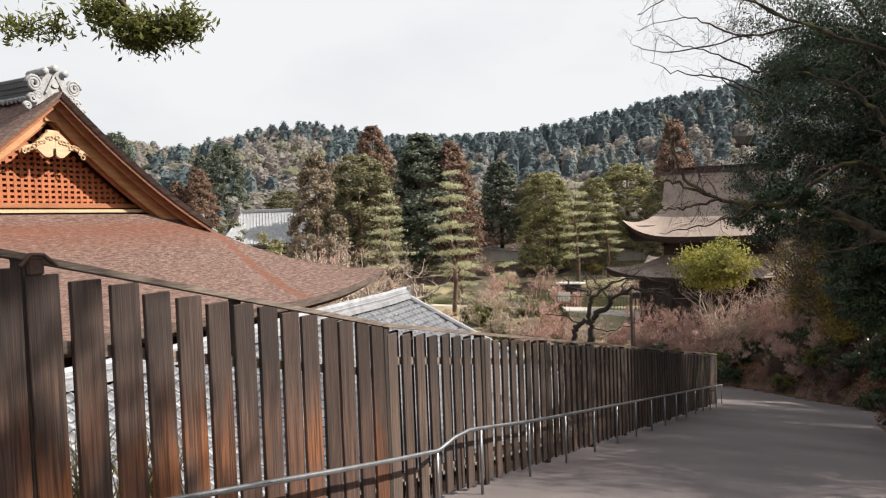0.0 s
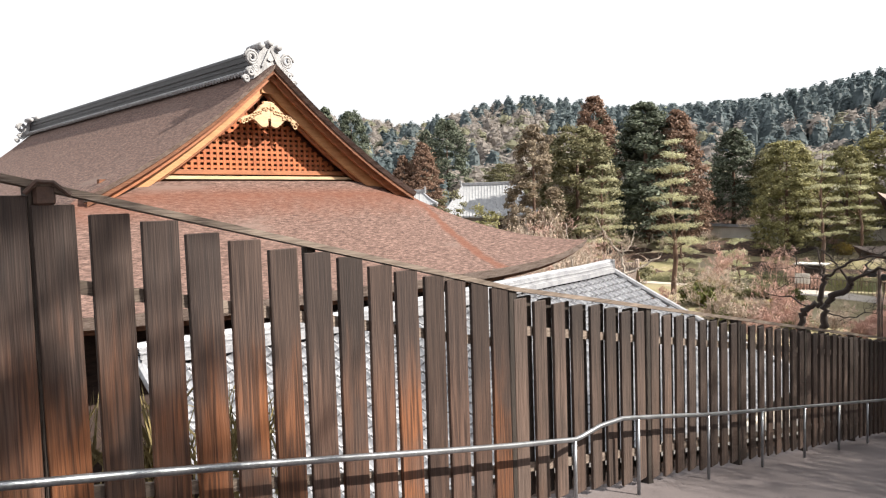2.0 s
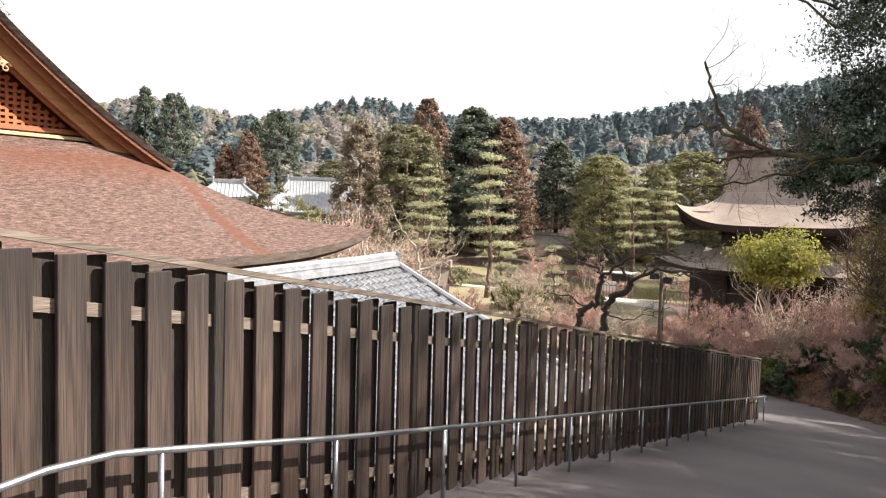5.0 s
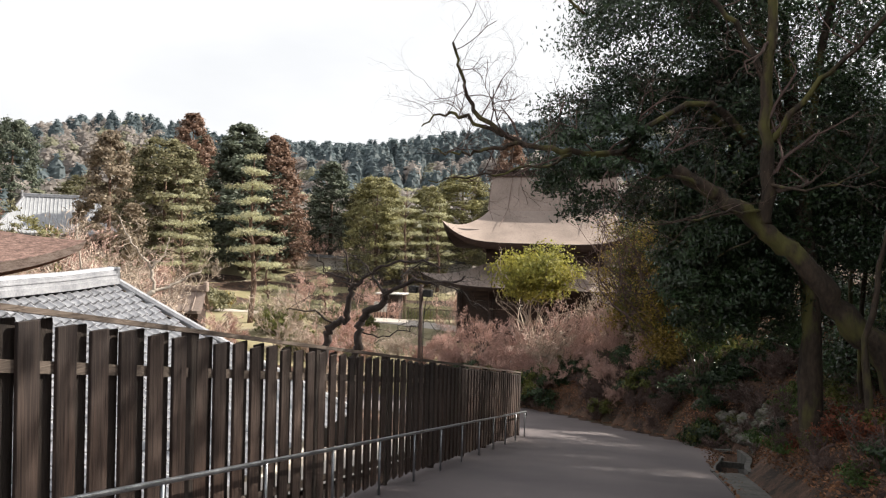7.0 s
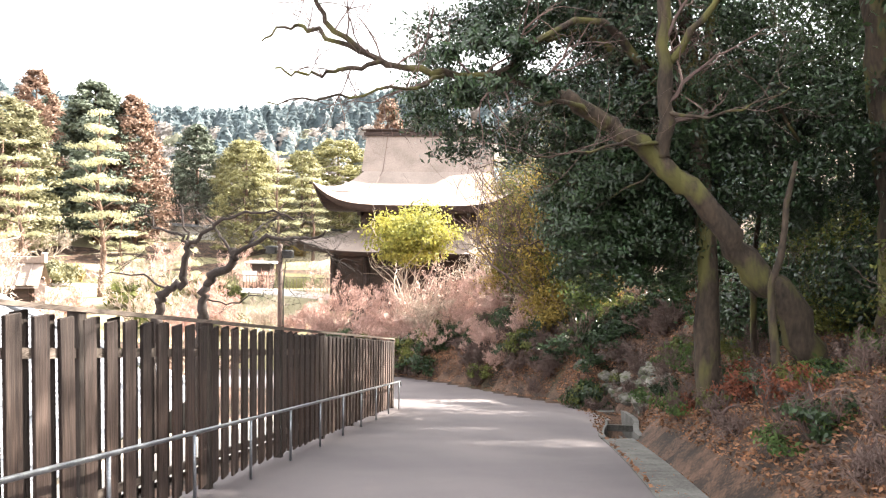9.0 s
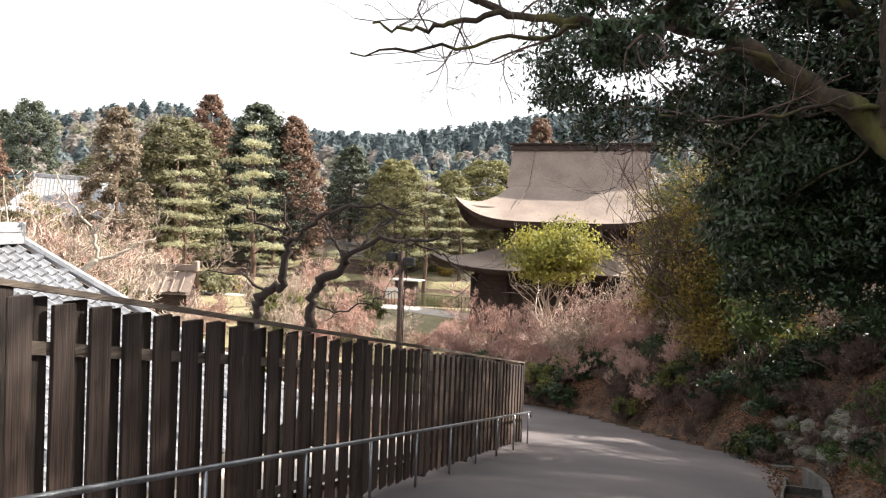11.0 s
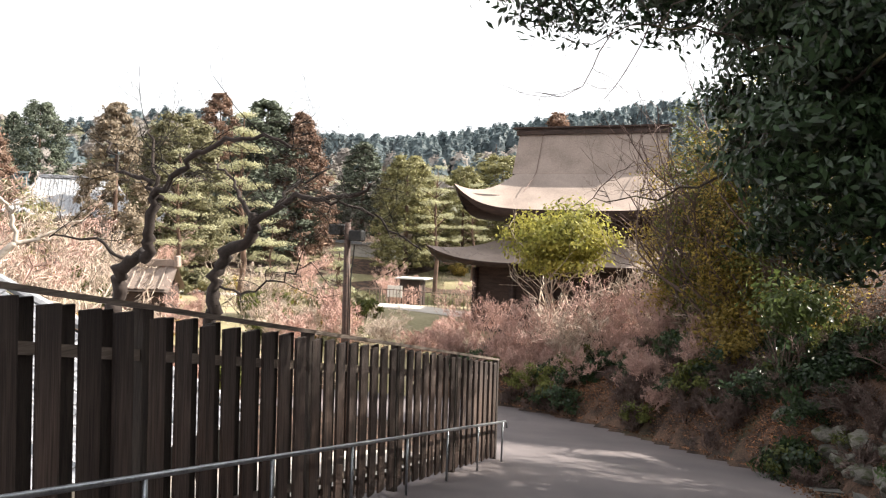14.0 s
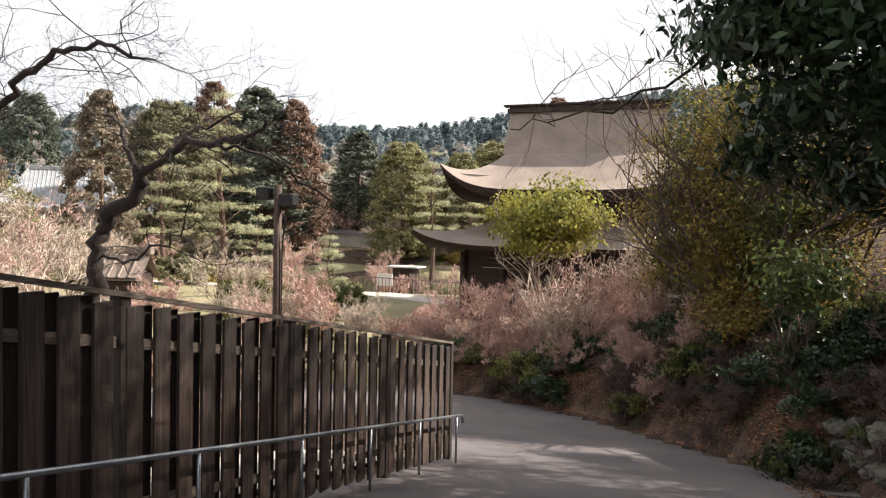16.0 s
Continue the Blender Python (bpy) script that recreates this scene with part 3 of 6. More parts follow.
ys = list(np.arange(-3, 6.1, 0.7)) + [6.22, 6.3, 6.6, 6.95, 7.1] + list(np.arange(7.8, 27.3, 0.8)) + [27.45, 27.62]
pts = [(RAIL_X, y, rail_z(y)) for y in ys] + [(RAIL_X, 27.72, rail_z(27.7) - 0.03), (RAIL_X, 27.74, rail_z(27.7) - 0.12)]
ob = part("pipe", Geo().tube(pts, 0.021, 10), M_STEEL, rail, smooth=True)
ob.matrix_local = Matrix.Translation((-RAIL_X, 0, -road_z(0)))
for y in [-1.4, 0.1, 1.6, 6.22] + [7.23 + 1.444 * i for i in range(15)]:
    ob = part("post", Geo().tube([(RAIL_X, y, road_z(y) - 0.05), (RAIL_X, y, rail_z(y))], 0.017, 8), M_STEEL, rail, smooth=True)
    ob.matrix_local = Matrix.Translation((-RAIL_X, 0, -road_z(0)))

# ------------------------------------------------------------------ gutter on the far side of the path
g = Geo()
for y0, y1 in ((10.0, 23.0), (29.2, 31.4)):
    n = int((y1 - y0) / 0.6)
    for i in range(n):
        a, b = y0 + (y1 - y0) * i / n + 0.005, y0 + (y1 - y0) * (i + 1) / n - 0.005
        za, zb = road_z(a) + 0.045, road_z(b) + 0.045
        g.add([(x, y, z + dz) for y, z in ((a, za), (b, zb)) for x, dz in ((edge_line(y) - 0.04, -0.2), (edge_line(y) + 0.52, -0.2), (edge_line(y) + 0.52, 0.03), (edge_line(y) - 0.04, 0))],
              [(0, 1, 2, 3), (7, 6, 5, 4), (0, 4, 5, 1), (1, 5, 6, 2), (2, 6, 7, 3), (3, 7, 4, 0)])
single("gutter", g, M_CONCRETE, "dull concrete gutter slabs along the leaf-strewn bank", "gutter", kind="structure")
pit = thing("drain_pit", "open concrete drain pit with crossbars beside the path", "drain", at=(1.8, 27.6, road_z(27.6)))
inv = Matrix.Translation((-1.8, -27.6, -road_z(27.6)))


def pit_bar(name, x0, x1, y0, y1, dz0, dz1, mat):
    v = [(x, y, road_z(y) + dz) for y in (y0, y1) for x, dz in ((x0, dz0), (x1, dz0), (x1, dz1), (x0, dz1))]
    ob = part(name, Geo().add(v, [(0, 1, 2, 3), (7, 6, 5, 4), (0, 4, 5, 1), (1, 5, 6, 2), (2, 6, 7, 3), (3, 7, 4, 0)]), mat, pit)
    ob.matrix_local = inv




def pit_strip(name, off0, off1, dz0, dz1):
    """A concrete strip that follows the edge of the asphalt."""
    v, f, n = [], [], 14
    for i in range(n + 1):
        y = 23.0 + 6.2 * i / n
        v += [(edge_line(y) + o, y, road_z(y) + dz) for o, dz in ((off0, dz0), (off1, dz0), (off1, dz1), (off0, dz1))]
    for i in range(n):
        f += [(4 * i + k, 4 * i + (k + 1) % 4, 4 * i + 4 + (k + 1) % 4, 4 * i + 4 + k) for k in range(4)]
    f += [(3, 2, 1, 0), (4 * n, 4 * n + 1, 4 * n + 2, 4 * n + 3)]
    part(name, Geo().add(v, f), M_CONCRETE, pit).matrix_local = inv


pit_strip("kerb", -0.06, 0.05, -0.65, 0.06)
pit_strip("kerb", 0.62, 0.74, -0.65, 0.13)
pit_strip("floor", 0.05, 0.62, -0.60, -0.50)
for y in (23.0, 25.8, 29.05):
    e = edge_line(y)
    pit_bar("crossbar", e + 0.05, e + 0.62, y, y + 0.14, -0.10, 0.04, M_CONCRETE)

# ------------------------------------------------------------------ temple with the bark roof
def irimoya(owner, cx, cy, lg, lu, lr, vg, lv, zr, zg, ze, tip, thick, mat, edge, sag=0.28, inv=None, label="", rise=0.0, under=None, verge=0.0):
    """A hip-and-gable roof, ridge along X: slopes above the gable base, a skirt below, thick eaves that rise at the corners."""
    def up(t):  # from the ridge to the gable base
        return zr + (zg - zr) * (t + sag * t * (1 - t))

    def low(t, w):
        return zg + (ze - zg) * (t + 0.42 * t * (1 - t)) + tip * abs(w) ** 5 * t * t

    def end(t, w):  # the skirt under a gable is packed up in its middle
        return low(t, w) + rise * (1 - abs(w) ** 6) * (1 - t) ** 3

    made = []
    for s in (1, -1):
        for fn, nu, flip in ((lambda u, v: (cx + (2 * u - 1) * lr, cy + s * vg * v, up(v)), 24, s > 0),
                             (lambda u, v: (cx + (2 * u - 1) * (lg + (lu - lg) * v), cy + s * (vg + (lv - vg) * v), low(v, 2 * u - 1)), 40, s > 0),
                             (lambda u, v: (cx + s * (lg + (lu - lg) * v), cy + (2 * u - 1) * (vg + (lv - vg) * v), end(v, 2 * u - 1)), 40, s < 0)):
            made.append(part("thatch_slope", Geo().grid(fn, nu, 10, flip), mat, owner, label, smooth=True))
    g, soffits = Geo(), []
    for s in (1, -1):  # cut edge of the eaves, the boards below it and their underside
        for g_, lift0, lift1, in0, in1 in ((g, 0, -thick, 0.0, 0.12), (None, -thick - 0.002, -thick - 0.13, 0.22, 0.26), (None, -thick - 0.13, -thick - 0.15, 0.26, 2.2)):
            along, across = (g, g) if g_ else (Geo(), Geo())
            soffits += [] if g_ else [along, across]
            along.grid(lambda u, v: (cx + (2 * u - 1) * (lu - in0 - (in1 - in0) * v), cy + s * (lv - in0 - (in1 - in0) * v),
                                 low(1, 2 * u - 1) + lift0 + (lift1 - lift0) * v), 40, 2, s > 0)
            across.grid(lambda u, v: (cx + s * (lu - in0 - (in1 - in0) * v), cy + (2 * u - 1) * (lv - in0 - (in1 - in0) * v),
                                 low(1, 2 * u - 1) + lift0 + (lift1 - lift0) * v), 40, 2, s < 0)
        for t in (1, -1):  # cut edge along each verge
            g.grid(lambda u, v: (cx + s * (lr - 0.10 * v), cy + t * vg * u, up(u) - (verge or thick) * v), 16, 1, s * t > 0)
            g.grid(lambda u, v: (cx + s * (lr - 0.10 - 0.9 * v), cy + t * vg * u, up(u) - (verge or thick)), 16, 1, s * t > 0)
    made.append(part("eave", g, edge, owner, smooth=True))
    made += [part("eave_soffit", q, under or edge, owner, smooth=True) for q in soffits]
    if inv is not None:
        for ob in made:
            ob.matrix_local = inv
    return up, low


TX, TY, VG = -30.0, 13.66, 5.55
temple = thing("temple_hall", "temple hall with a brown cypress-bark roof and new orange timber gable", "temple", at=(TX, TY, -6.6))
T_INV = Matrix.Translation((-TX, -TY, 6.6))
t_up, t_low = irimoya(temple, TX, TY, 10.4, 14.8, 11.1, VG, 10.6, 5.42, 1.60, -1.00, 0.68, 0.28, M_BARKROOF, M_THATCHCUT, inv=T_INV, rise=0.40, under=M_BARKEDGE, verge=0.14)


def tpart(name, g, mat, label="", smooth=False, parent=None):
    ob = part(name, g, mat, temple if parent is None else parent, label, smooth)
    if parent is None:
        ob.matrix_local = T_INV
    return ob


# walls under the eaves, mostly hidden
g = Geo()
g.box((TX - 12.6, TY - 8.4, -6.9), (TX + 12.6, TY + 8.4, -1.5))
tpart("wall", g, M_DARKWOOD)


def slope_board(lo, hi, x0, x1, drop, deep, side):
    """A bargeboard that follows the gable, from the ridge down one side."""
    n = 14
    v, f = [], []
    for i in range(n + 1):
        t = lo + (hi - lo) * i / n
        y, z = TY + side * VG * t, t_up(t) - drop
        d = deep * (1 + 0.25 * t)
        v += [(x0, y, z), (x1, y, z), (x1, y, z - d), (x0, y, z - d)]
    for i in range(n):
        for k in range(4):
            f.append((4 * i + k, 4 * i + (k + 1) % 4, 4 * i + 4 + (k + 1) % 4, 4 * i + 4 + k))
    f += [(3, 2, 1, 0), (4 * n, 4 * n + 1, 4 * n + 2, 4 * n + 3)]
    return Geo().add(v, f)


GX = TX + 10.9
for side in (1, -1):
    tpart("bargeboard", slope_board(0.0, 1.0, GX + 0.00, GX + 0.06, 0.15, 0.10, side), M_BARKEDGE, "thin dark red verge board")
    tpart("bargeboard", slope_board(0.0, 1.0, GX - 0.20, GX - 0.12, 0.18, 0.22, side), M_CYPRESS)
    tpart("bargeboard", slope_board(0.0, 0.99, GX - 0.46, GX - 0.38, 0.26, 0.42, side), M_HONEY, "broad honey-coloured bargeboard")
    tpart("bargeboard", slope_board(0.0, 0.97, GX - 0.60, GX - 0.50, 0.62, 0.18, side), M_CYPRESS)
    tpart("soffit", slope_board(0.01, 0.98, GX - 1.05, GX - 0.02, 0.16, 0.03, side), M_CYPRESS)
tpart("apex_block", Geo().box((GX - 0.385, TY - 0.22, 4.62), (GX - 0.33, TY + 0.22, 5.02), bevel=0.02), M_HONEY)
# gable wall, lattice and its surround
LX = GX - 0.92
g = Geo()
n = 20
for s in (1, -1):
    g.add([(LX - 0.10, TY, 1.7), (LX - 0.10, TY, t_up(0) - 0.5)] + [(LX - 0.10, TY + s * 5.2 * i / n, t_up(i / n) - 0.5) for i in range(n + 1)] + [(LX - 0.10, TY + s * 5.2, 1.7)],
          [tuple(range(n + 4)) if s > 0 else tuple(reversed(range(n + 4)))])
tpart("gable_wall", g, M_GABLEBACK, "gable boarding coloured dark red for the shade behind the lattice")


def under(y):
    return t_up(min(1.0, abs(y - TY) / VG)) - 0.74


step = 0.205
for k in range(-20, 21):
    y = TY + k * step
    top = under(y) - 0.05
    if top > 2.52:
        tpart("lattice_bar", Geo().box((LX - 0.03, y - 0.045, 2.34), (LX + 0.03, y + 0.045, top)), M_LATTICE)
z = 2.44
while z < 4.2:
    half = max(y for y in np.arange(0, 5.2, 0.02) if under(TY + y) - 0.05 > z) if under(TY) - 0.05 > z else 0
    if half > 0.2:
        tpart("lattice_rail", Geo().box((LX - 0.034, TY - half, z - 0.04), (LX + 0.024, TY + half, z + 0.04)), M_LATTICE)
    z += 0.155
tpart("sill_beam", Geo().box((LX - 0.06, TY - 3.75, 2.20), (LX + 0.14, TY + 3.75, 2.34), bevel=0.01), M_CYPRESS)
tpart("sill_beam", Geo().box((LX - 0.06, TY - 3.95, 2.05), (LX + 0.26, TY + 3.95, 2.15), bevel=0.01), M_PALE)
tpart("apron", Geo().box((LX - 0.06, TY - 4.9, 1.4), (LX + 0.1, TY + 4.9, 2.05)), M_BARKEDGE)

# carved pendant under the apex: body, scrolling wings, flowers
PGX = GX - 0.36
pend = tpart("pendant", Geo().box((PGX - 0.02, TY - 0.22, 3.82), (PGX + 0.06, TY + 0.22, 4.39), bevel=0.05), M_PALE, "pale carved wooden gable pendant")
r_c = random.Random(11)


def wing(side):
    n = 12
    v, f = [], []
    for i in range(n + 1):
        t = i / n
        y = TY + side * (0.05 + 1.0 * t)
        hi = 4.36 - 0.62 * t + 0.05 * math.sin(t * 9)
        lo = 3.64 + 0.20 * t - 0.09 * math.sin(t * 8.5) + (0.0 if t < 0.9 else 0.1)
        lo = min(lo, hi - 0.05)
        v += [(PGX + 0.0, y, hi), (PGX + 0.07, y, hi - 0.02), (PGX + 0.07, y, lo + 0.02), (PGX + 0.0, y, lo)]
    for i in range(n):
        for k in range(4):
            f.append((4 * i + k, 4 * i + (k + 1) % 4, 4 * i + 4 + (k + 1) % 4, 4 * i + 4 + k))
    return Geo().add(v, f)


for side in (1, -1):
    part("wing", wing(side), M_PALE, pend)
    for i in range(9):
        y, zc, rr = TY + side * (0.1 + 0.1 * i), 4.22 - 0.055 * i - r_c.uniform(0, 0.12), r_c.uniform(0.05, 0.09)
        arc = [(PGX + 0.08, y + rr * (1 - 0.06 * j) * math.cos(j * 0.7 + i), zc + rr * (1 - 0.06 * j) * math.sin(j * 0.7 + i)) for j in range(10)]
        part("scroll", Geo().tube(arc, 0.022, 5), M_PALE, pend)

# tiled ridge and end ornaments
RX0, RX1 = TX - 10.9, TX + 10.6
for dz, half, high in ((0.0, 0.30, 0.13), (0.13, 0.24, 0.10), (0.23, 0.26, 0.04), (0.27, 0.22, 0.10), (0.37, 0.25, 0.04), (0.41, 0.20, 0.12)):
    ridge = tpart("ridge_course", Geo().box((RX0, TY - half, 5.30 + dz), (RX1, TY + half, 5.30 + dz + high)), M_TILEDARK, "dark smoked-tile ridge")
part("ridge_cap", Geo().tube([(RX0, TY, 5.88), (RX1, TY, 5.88)], 0.13, 10), M_TILEDARK, ridge)
g = Geo()
for i in range(int((RX1 - RX0) / 0.2)):
    for s in (1, -1):
        x = RX0 + 0.1 + i * 0.2
        g.tube([(x, TY + s * 0.20, 5.38), (x, TY + s * 0.42, 5.26)], 0.07, 8)
tagged(part("ridge_end_tile", g, M_ORNAMENT, ridge, "row of pale round tile ends"), kind="stuff")


def onigawara(x, s, where):
    """A carved ridge-end tile: stepped plaque with scrolls at its sides and three round tiles on top."""
    body = Geo()
    out = [(-0.62, -0.32), (-0.50, 0.15), (-0.36, 0.52), (-0.22, 0.72), (0.0, 0.80), (0.22, 0.72), (0.36, 0.52), (0.50, 0.15), (0.62, -0.32), (0.3, -0.1), (0, 0.12), (-0.3, -0.1)]
    v = [(x, TY + y, 5.30 + z) for y, z in out] + [(x + s * 0.16, TY + y * 0.93, 5.30 + z * 0.97) for y, z in out]
    m = len(out)
    body.add(v, [tuple(range(m)), tuple(range(2 * m - 1, m - 1, -1))] + [(i, (i + 1) % m, m + (i + 1) % m, m + i) for i in range(m)])
    top = tpart("ridge_ornament", body, M_ORNAMENT, "carved pale clay ridge-end ornament")
    for side in (1, -1):
        for cy, cz, r0, turns in ((0.60, 0.30, 0.24, 2.2), (0.66, -0.12, 0.14, 1.6), (0.82, -0.34, 0.11, 1.4), (0.48, 0.0, 0.12, 1.4)):
            arc = []
            for j in range(22):
                t = j / 21
                rr, w = r0 * (1 - 0.75 * t), t * turns * 2 * math.pi
                arc.append((x + s * 0.13, TY + side * (cy + rr * math.cos(w)), 5.30 + cz + rr * math.sin(w)))
            part("scroll", Geo().tube(arc, 0.048, 6), M_ORNAMENT, top, smooth=True)
        part("chevron", Geo().box((-0.03, -0.03, 0), (0.03, 0.03, 0.58), m=pose(x + s * 0.19, TY + side * 0.30, 5.37, side * 28)), M_ORNAMENT, top)
    for dy in (-0.3, 0, 0.3):
        part("round_tile", Geo().tube([(x - s * 0.5, TY + dy, 6.05 - abs(dy) * 0.35), (x + s * 0.24, TY + dy, 6.09 - abs(dy) * 0.35)], 0.105, 12), M_ORNAMENT, top, smooth=True)
    part("crest", Geo().tube([(x + s * 0.15, TY, 5.67), (x + s * 0.20, TY, 5.67)], 0.13, 8), M_ORNAMENT, top)


onigawara(RX1, 1, "near")
onigawara(RX0, -1, "far")

# lower roof of silver tiles between the hall and the fence
RY0, RY1, RXT, RXE = 7.1, 24.0, -14.15, -8.6


def tile_ridge_z(y):
    return -1.62 + 0.30 * smooth01(11, 23, y) + 0.08 * smooth01(22, 24, y)


def tile_slope(x, y):
    t = (x - RXT) / (RXE - RXT)
    return tile_ridge_z(min(max(y, RY0), RY1)) - 0.16 - 3.75 * (t + 0.10 * t * (1 - t))


annex = thing("tiled_annex", "low annex with a silver-grey tiled roof beside the temple hall", "building", at=(-12.0, 15.0, -6.6))
A_INV = Matrix.Translation((12.0, -15.0, 6.6))


def apart_of(name, g, mat, label="", smooth=False):
    ob = part(name, g, mat, annex, label, smooth)
    ob.matrix_local = A_INV
    return ob


def annex_far(x):  # the hip on the far end
    return RY1 + (x - RXT) * 0.62


g = Geo()
g.grid(lambda u, v: (RXT + (RXE - RXT) * v, RY0 + (annex_far(RXT + (RXE - RXT) * v) - RY0) * u, tile_slope(RXT + (RXE - RXT) * v, RY0) * 1.0 + (tile_slope(RXT + (RXE - RXT) * v, RY0 + (RY1 - RY0) * u) - tile_slope(RXT + (RXE - RXT) * v, RY0)) - 0.06), 24, 8)
g.grid(lambda u, v: (RXT + (RXE - RXT) * u, annex_far(RXT + (RXE - RXT) * u) + v * 0.05, tile_slope(RXT + (RXE - RXT) * u, RY1) - 0.06 - 3.0 * v), 8, 2, True)
apart_of("roof_bed", g, M_TILEDARK)
apart_of("wall", Geo().box((-14.0, RY0 + 0.5, -7.2), (-9.3, 26.0, -5.3)), M_PLASTER)
for dz, half, high in ((-0.22, 0.24, 0.16), (-0.06, 0.18, 0.09), (0.03, 0.20, 0.03), (0.06, 0.15, 0.07)):
    g = Geo()
    g.grid(lambda u, v: (RXT + half * (1 if v > 0.5 else 1), RY0 + (RY1 - RY0) * u, tile_ridge_z(RY0 + (RY1 - RY0) * u) + dz + high * v), 24, 1)
    g.grid(lambda u, v: (RXT - half + 2 * half * v, RY0 + (RY1 - RY0) * u, tile_ridge_z(RY0 + (RY1 - RY0) * u) + dz + high), 24, 1, True)
    g.grid(lambda u, v: (RXT - half + 2 * half * u, RY1, tile_ridge_z(RY1) + dz + high * v), 1, 1, True)
    apart_of("ridge_course", g, M_TILEJOIN, "pale stacked tile ridge")
g = Geo()
g.tube([(RXT, RY0 + (RY1 - RY0) * i / 24, tile_ridge_z(RY0 + (RY1 - RY0) * i / 24) + 0.15) for i in range(25)], 0.09, 8)
apart_of("ridge_roll", g, M_TILEJOIN)
g = Geo()
g.tube([(RXT + (RXE - RXT) * t, annex_far(RXT + (RXE - RXT) * t), tile_slope(RXT + (RXE - RXT) * t, RY1) + 0.08) for t in np.linspace(0, 1, 9)], 0.11, 8)
apart_of("hip_ridge", g, M_TILEJOIN)
g = Geo()
g.tube([(RXT + (RXE - RXT) * t, RY0, tile_slope(RXT + (RXE - RXT) * t, RY0) + 0.08) for t in np.linspace(0, 1, 9)], 0.10, 8)
apart_of("verge_ridge", g, M_TILEJOIN)
apart_of("ridge_ornament", Geo().box((RXT - 0.22, RY1, tile_ridge_z(RY1) - 0.2), (RXT + 0.22, RY1 + 0.1, tile_ridge_z(RY1) + 0.24), bevel=0.05), M_ORNAMENT)

# pantiles: a wave across, a thick lower lip
T_W, T_L = 0.275, 0.245
slope_a = math.atan2(3.75, RXE - RXT)
tv, tf = [], []
prof = [(-0.5, 0.012), (-0.32, -0.012), (-0.05, -0.022), (0.18, 0.002), (0.36, 0.034), (0.5, 0.030)]
for a, lift in ((0.0, -0.008), (T_L * 0.965, 0.036)):
    tv += [(a, p * T_W * 0.90, q * 1.6 + lift) for p, q in prof]
tv += [(T_L * 0.965, p * T_W * 0.90, q * 1.6 - 0.022) for p, q in prof]
tf = [(i, 6 + i, 7 + i, i + 1) for i in range(5)] + [(6 + i, 12 + i, 13 + i, 7 + i) for i in range(5)]
me_tile = Geo().add(tv, tf).mesh("tile", M_TILE)
spots_t, rest = [], Geo()
nrow = int((RXE - RXT) / (T_L * math.cos(slope_a)))
for i in range(nrow):
    x = RXT + 0.16 + i * T_L * math.cos(slope_a)
    y = RY0 + 0.2
    while y < annex_far(x) - 0.12:
        spots_t.append((x, y, i))
        y += T_W
near = sorted(spots_t, key=lambda s: (s[0] - 0) ** 2 + (s[1] - 6) ** 2)[:300]
near_set = set(near)
r_t = random.Random(5)
for x, y, i in spots_t:
    m = pose(x, y, tile_slope(x, y) + r_t.uniform(0, 0.006), 0, math.degrees(slope_a) + r_t.uniform(-0.6, 0.6), r_t.uniform(-0.8, 0.8))
    if (x, y, i) in near_set:
        ob = new("tile", me_tile)
        ob.parent = annex
        ob.matrix_local = A_INV @ m
    else:
        rest.add([tuple(m @ Vector(p)) for p in tv], tf)
tagged(apart_of("tiles", rest, M_TILEJOIN), kind="stuff")

# ------------------------------------------------------------------ two-storeyed hall beyond the bend
PX, PY = -6.4, 56.0
hall = thing("two_storeyed_hall", "dark timber hall with two upswept grey-brown bark roofs", "temple", at=(PX, PY, -7.0))
H_INV = Matrix.Translation((-PX, -PY, 7.0))
irimoya(hall, PX, PY, 3.9, 5.85, 4.05, 1.5, 6.0, 4.42, 1.95, -0.15, 1.25, 0.30, M_BARKOLD, M_DARKWOOD, sag=0.06, inv=H_INV)


def hpart(name, g, mat, label="", smooth=False):
    ob = part(name, g, mat, hall, label, smooth)
    ob.matrix_local = H_INV
    return ob


hpart("ridge", Geo().box((PX - 4.2, PY - 0.22, 4.28), (PX + 4.2, PY + 0.22, 4.50)).box((PX - 4.4, PY - 0.30, 4.62), (PX + 4.4, PY + 0.30, 4.70)).box((PX - 4.1, PY - 0.16, 4.50), (PX + 4.1, PY + 0.16, 4.62)), M_DARKWOOD)
for s in (1, -1):
    g = Geo()
    g.add([(PX + s * 3.95, PY - 1.45, 1.8), (PX + s * 3.95, PY + 1.45, 1.8), (PX + s * 3.95, PY, 4.25)], [(0, 1, 2) if s > 0 else (2, 1, 0)])
    hpart("gable_wall", g, M_DARKWOOD)
hpart("upper_wall", Geo().box((PX - 3.6, PY - 3.6, -2.2), (PX + 3.6, PY + 3.6, 0.4)), M_DARKWOOD)
for i in range(9):
    x = PX - 3.55 + 7.1 * i / 8
    hpart("bracket", Geo().box((x - 0.12, PY - 4.9, -0.52), (x + 0.12, PY - 3.5, -0.30)).box((x - 0.10, PY - 4.3, -0.78), (x + 0.10, PY - 3.5, -0.55)), M_DARKWOOD)
g = Geo()
LOW0, LOW1, LZ0, LZ1 = 3.6, 6.9, -1.45, -2.75
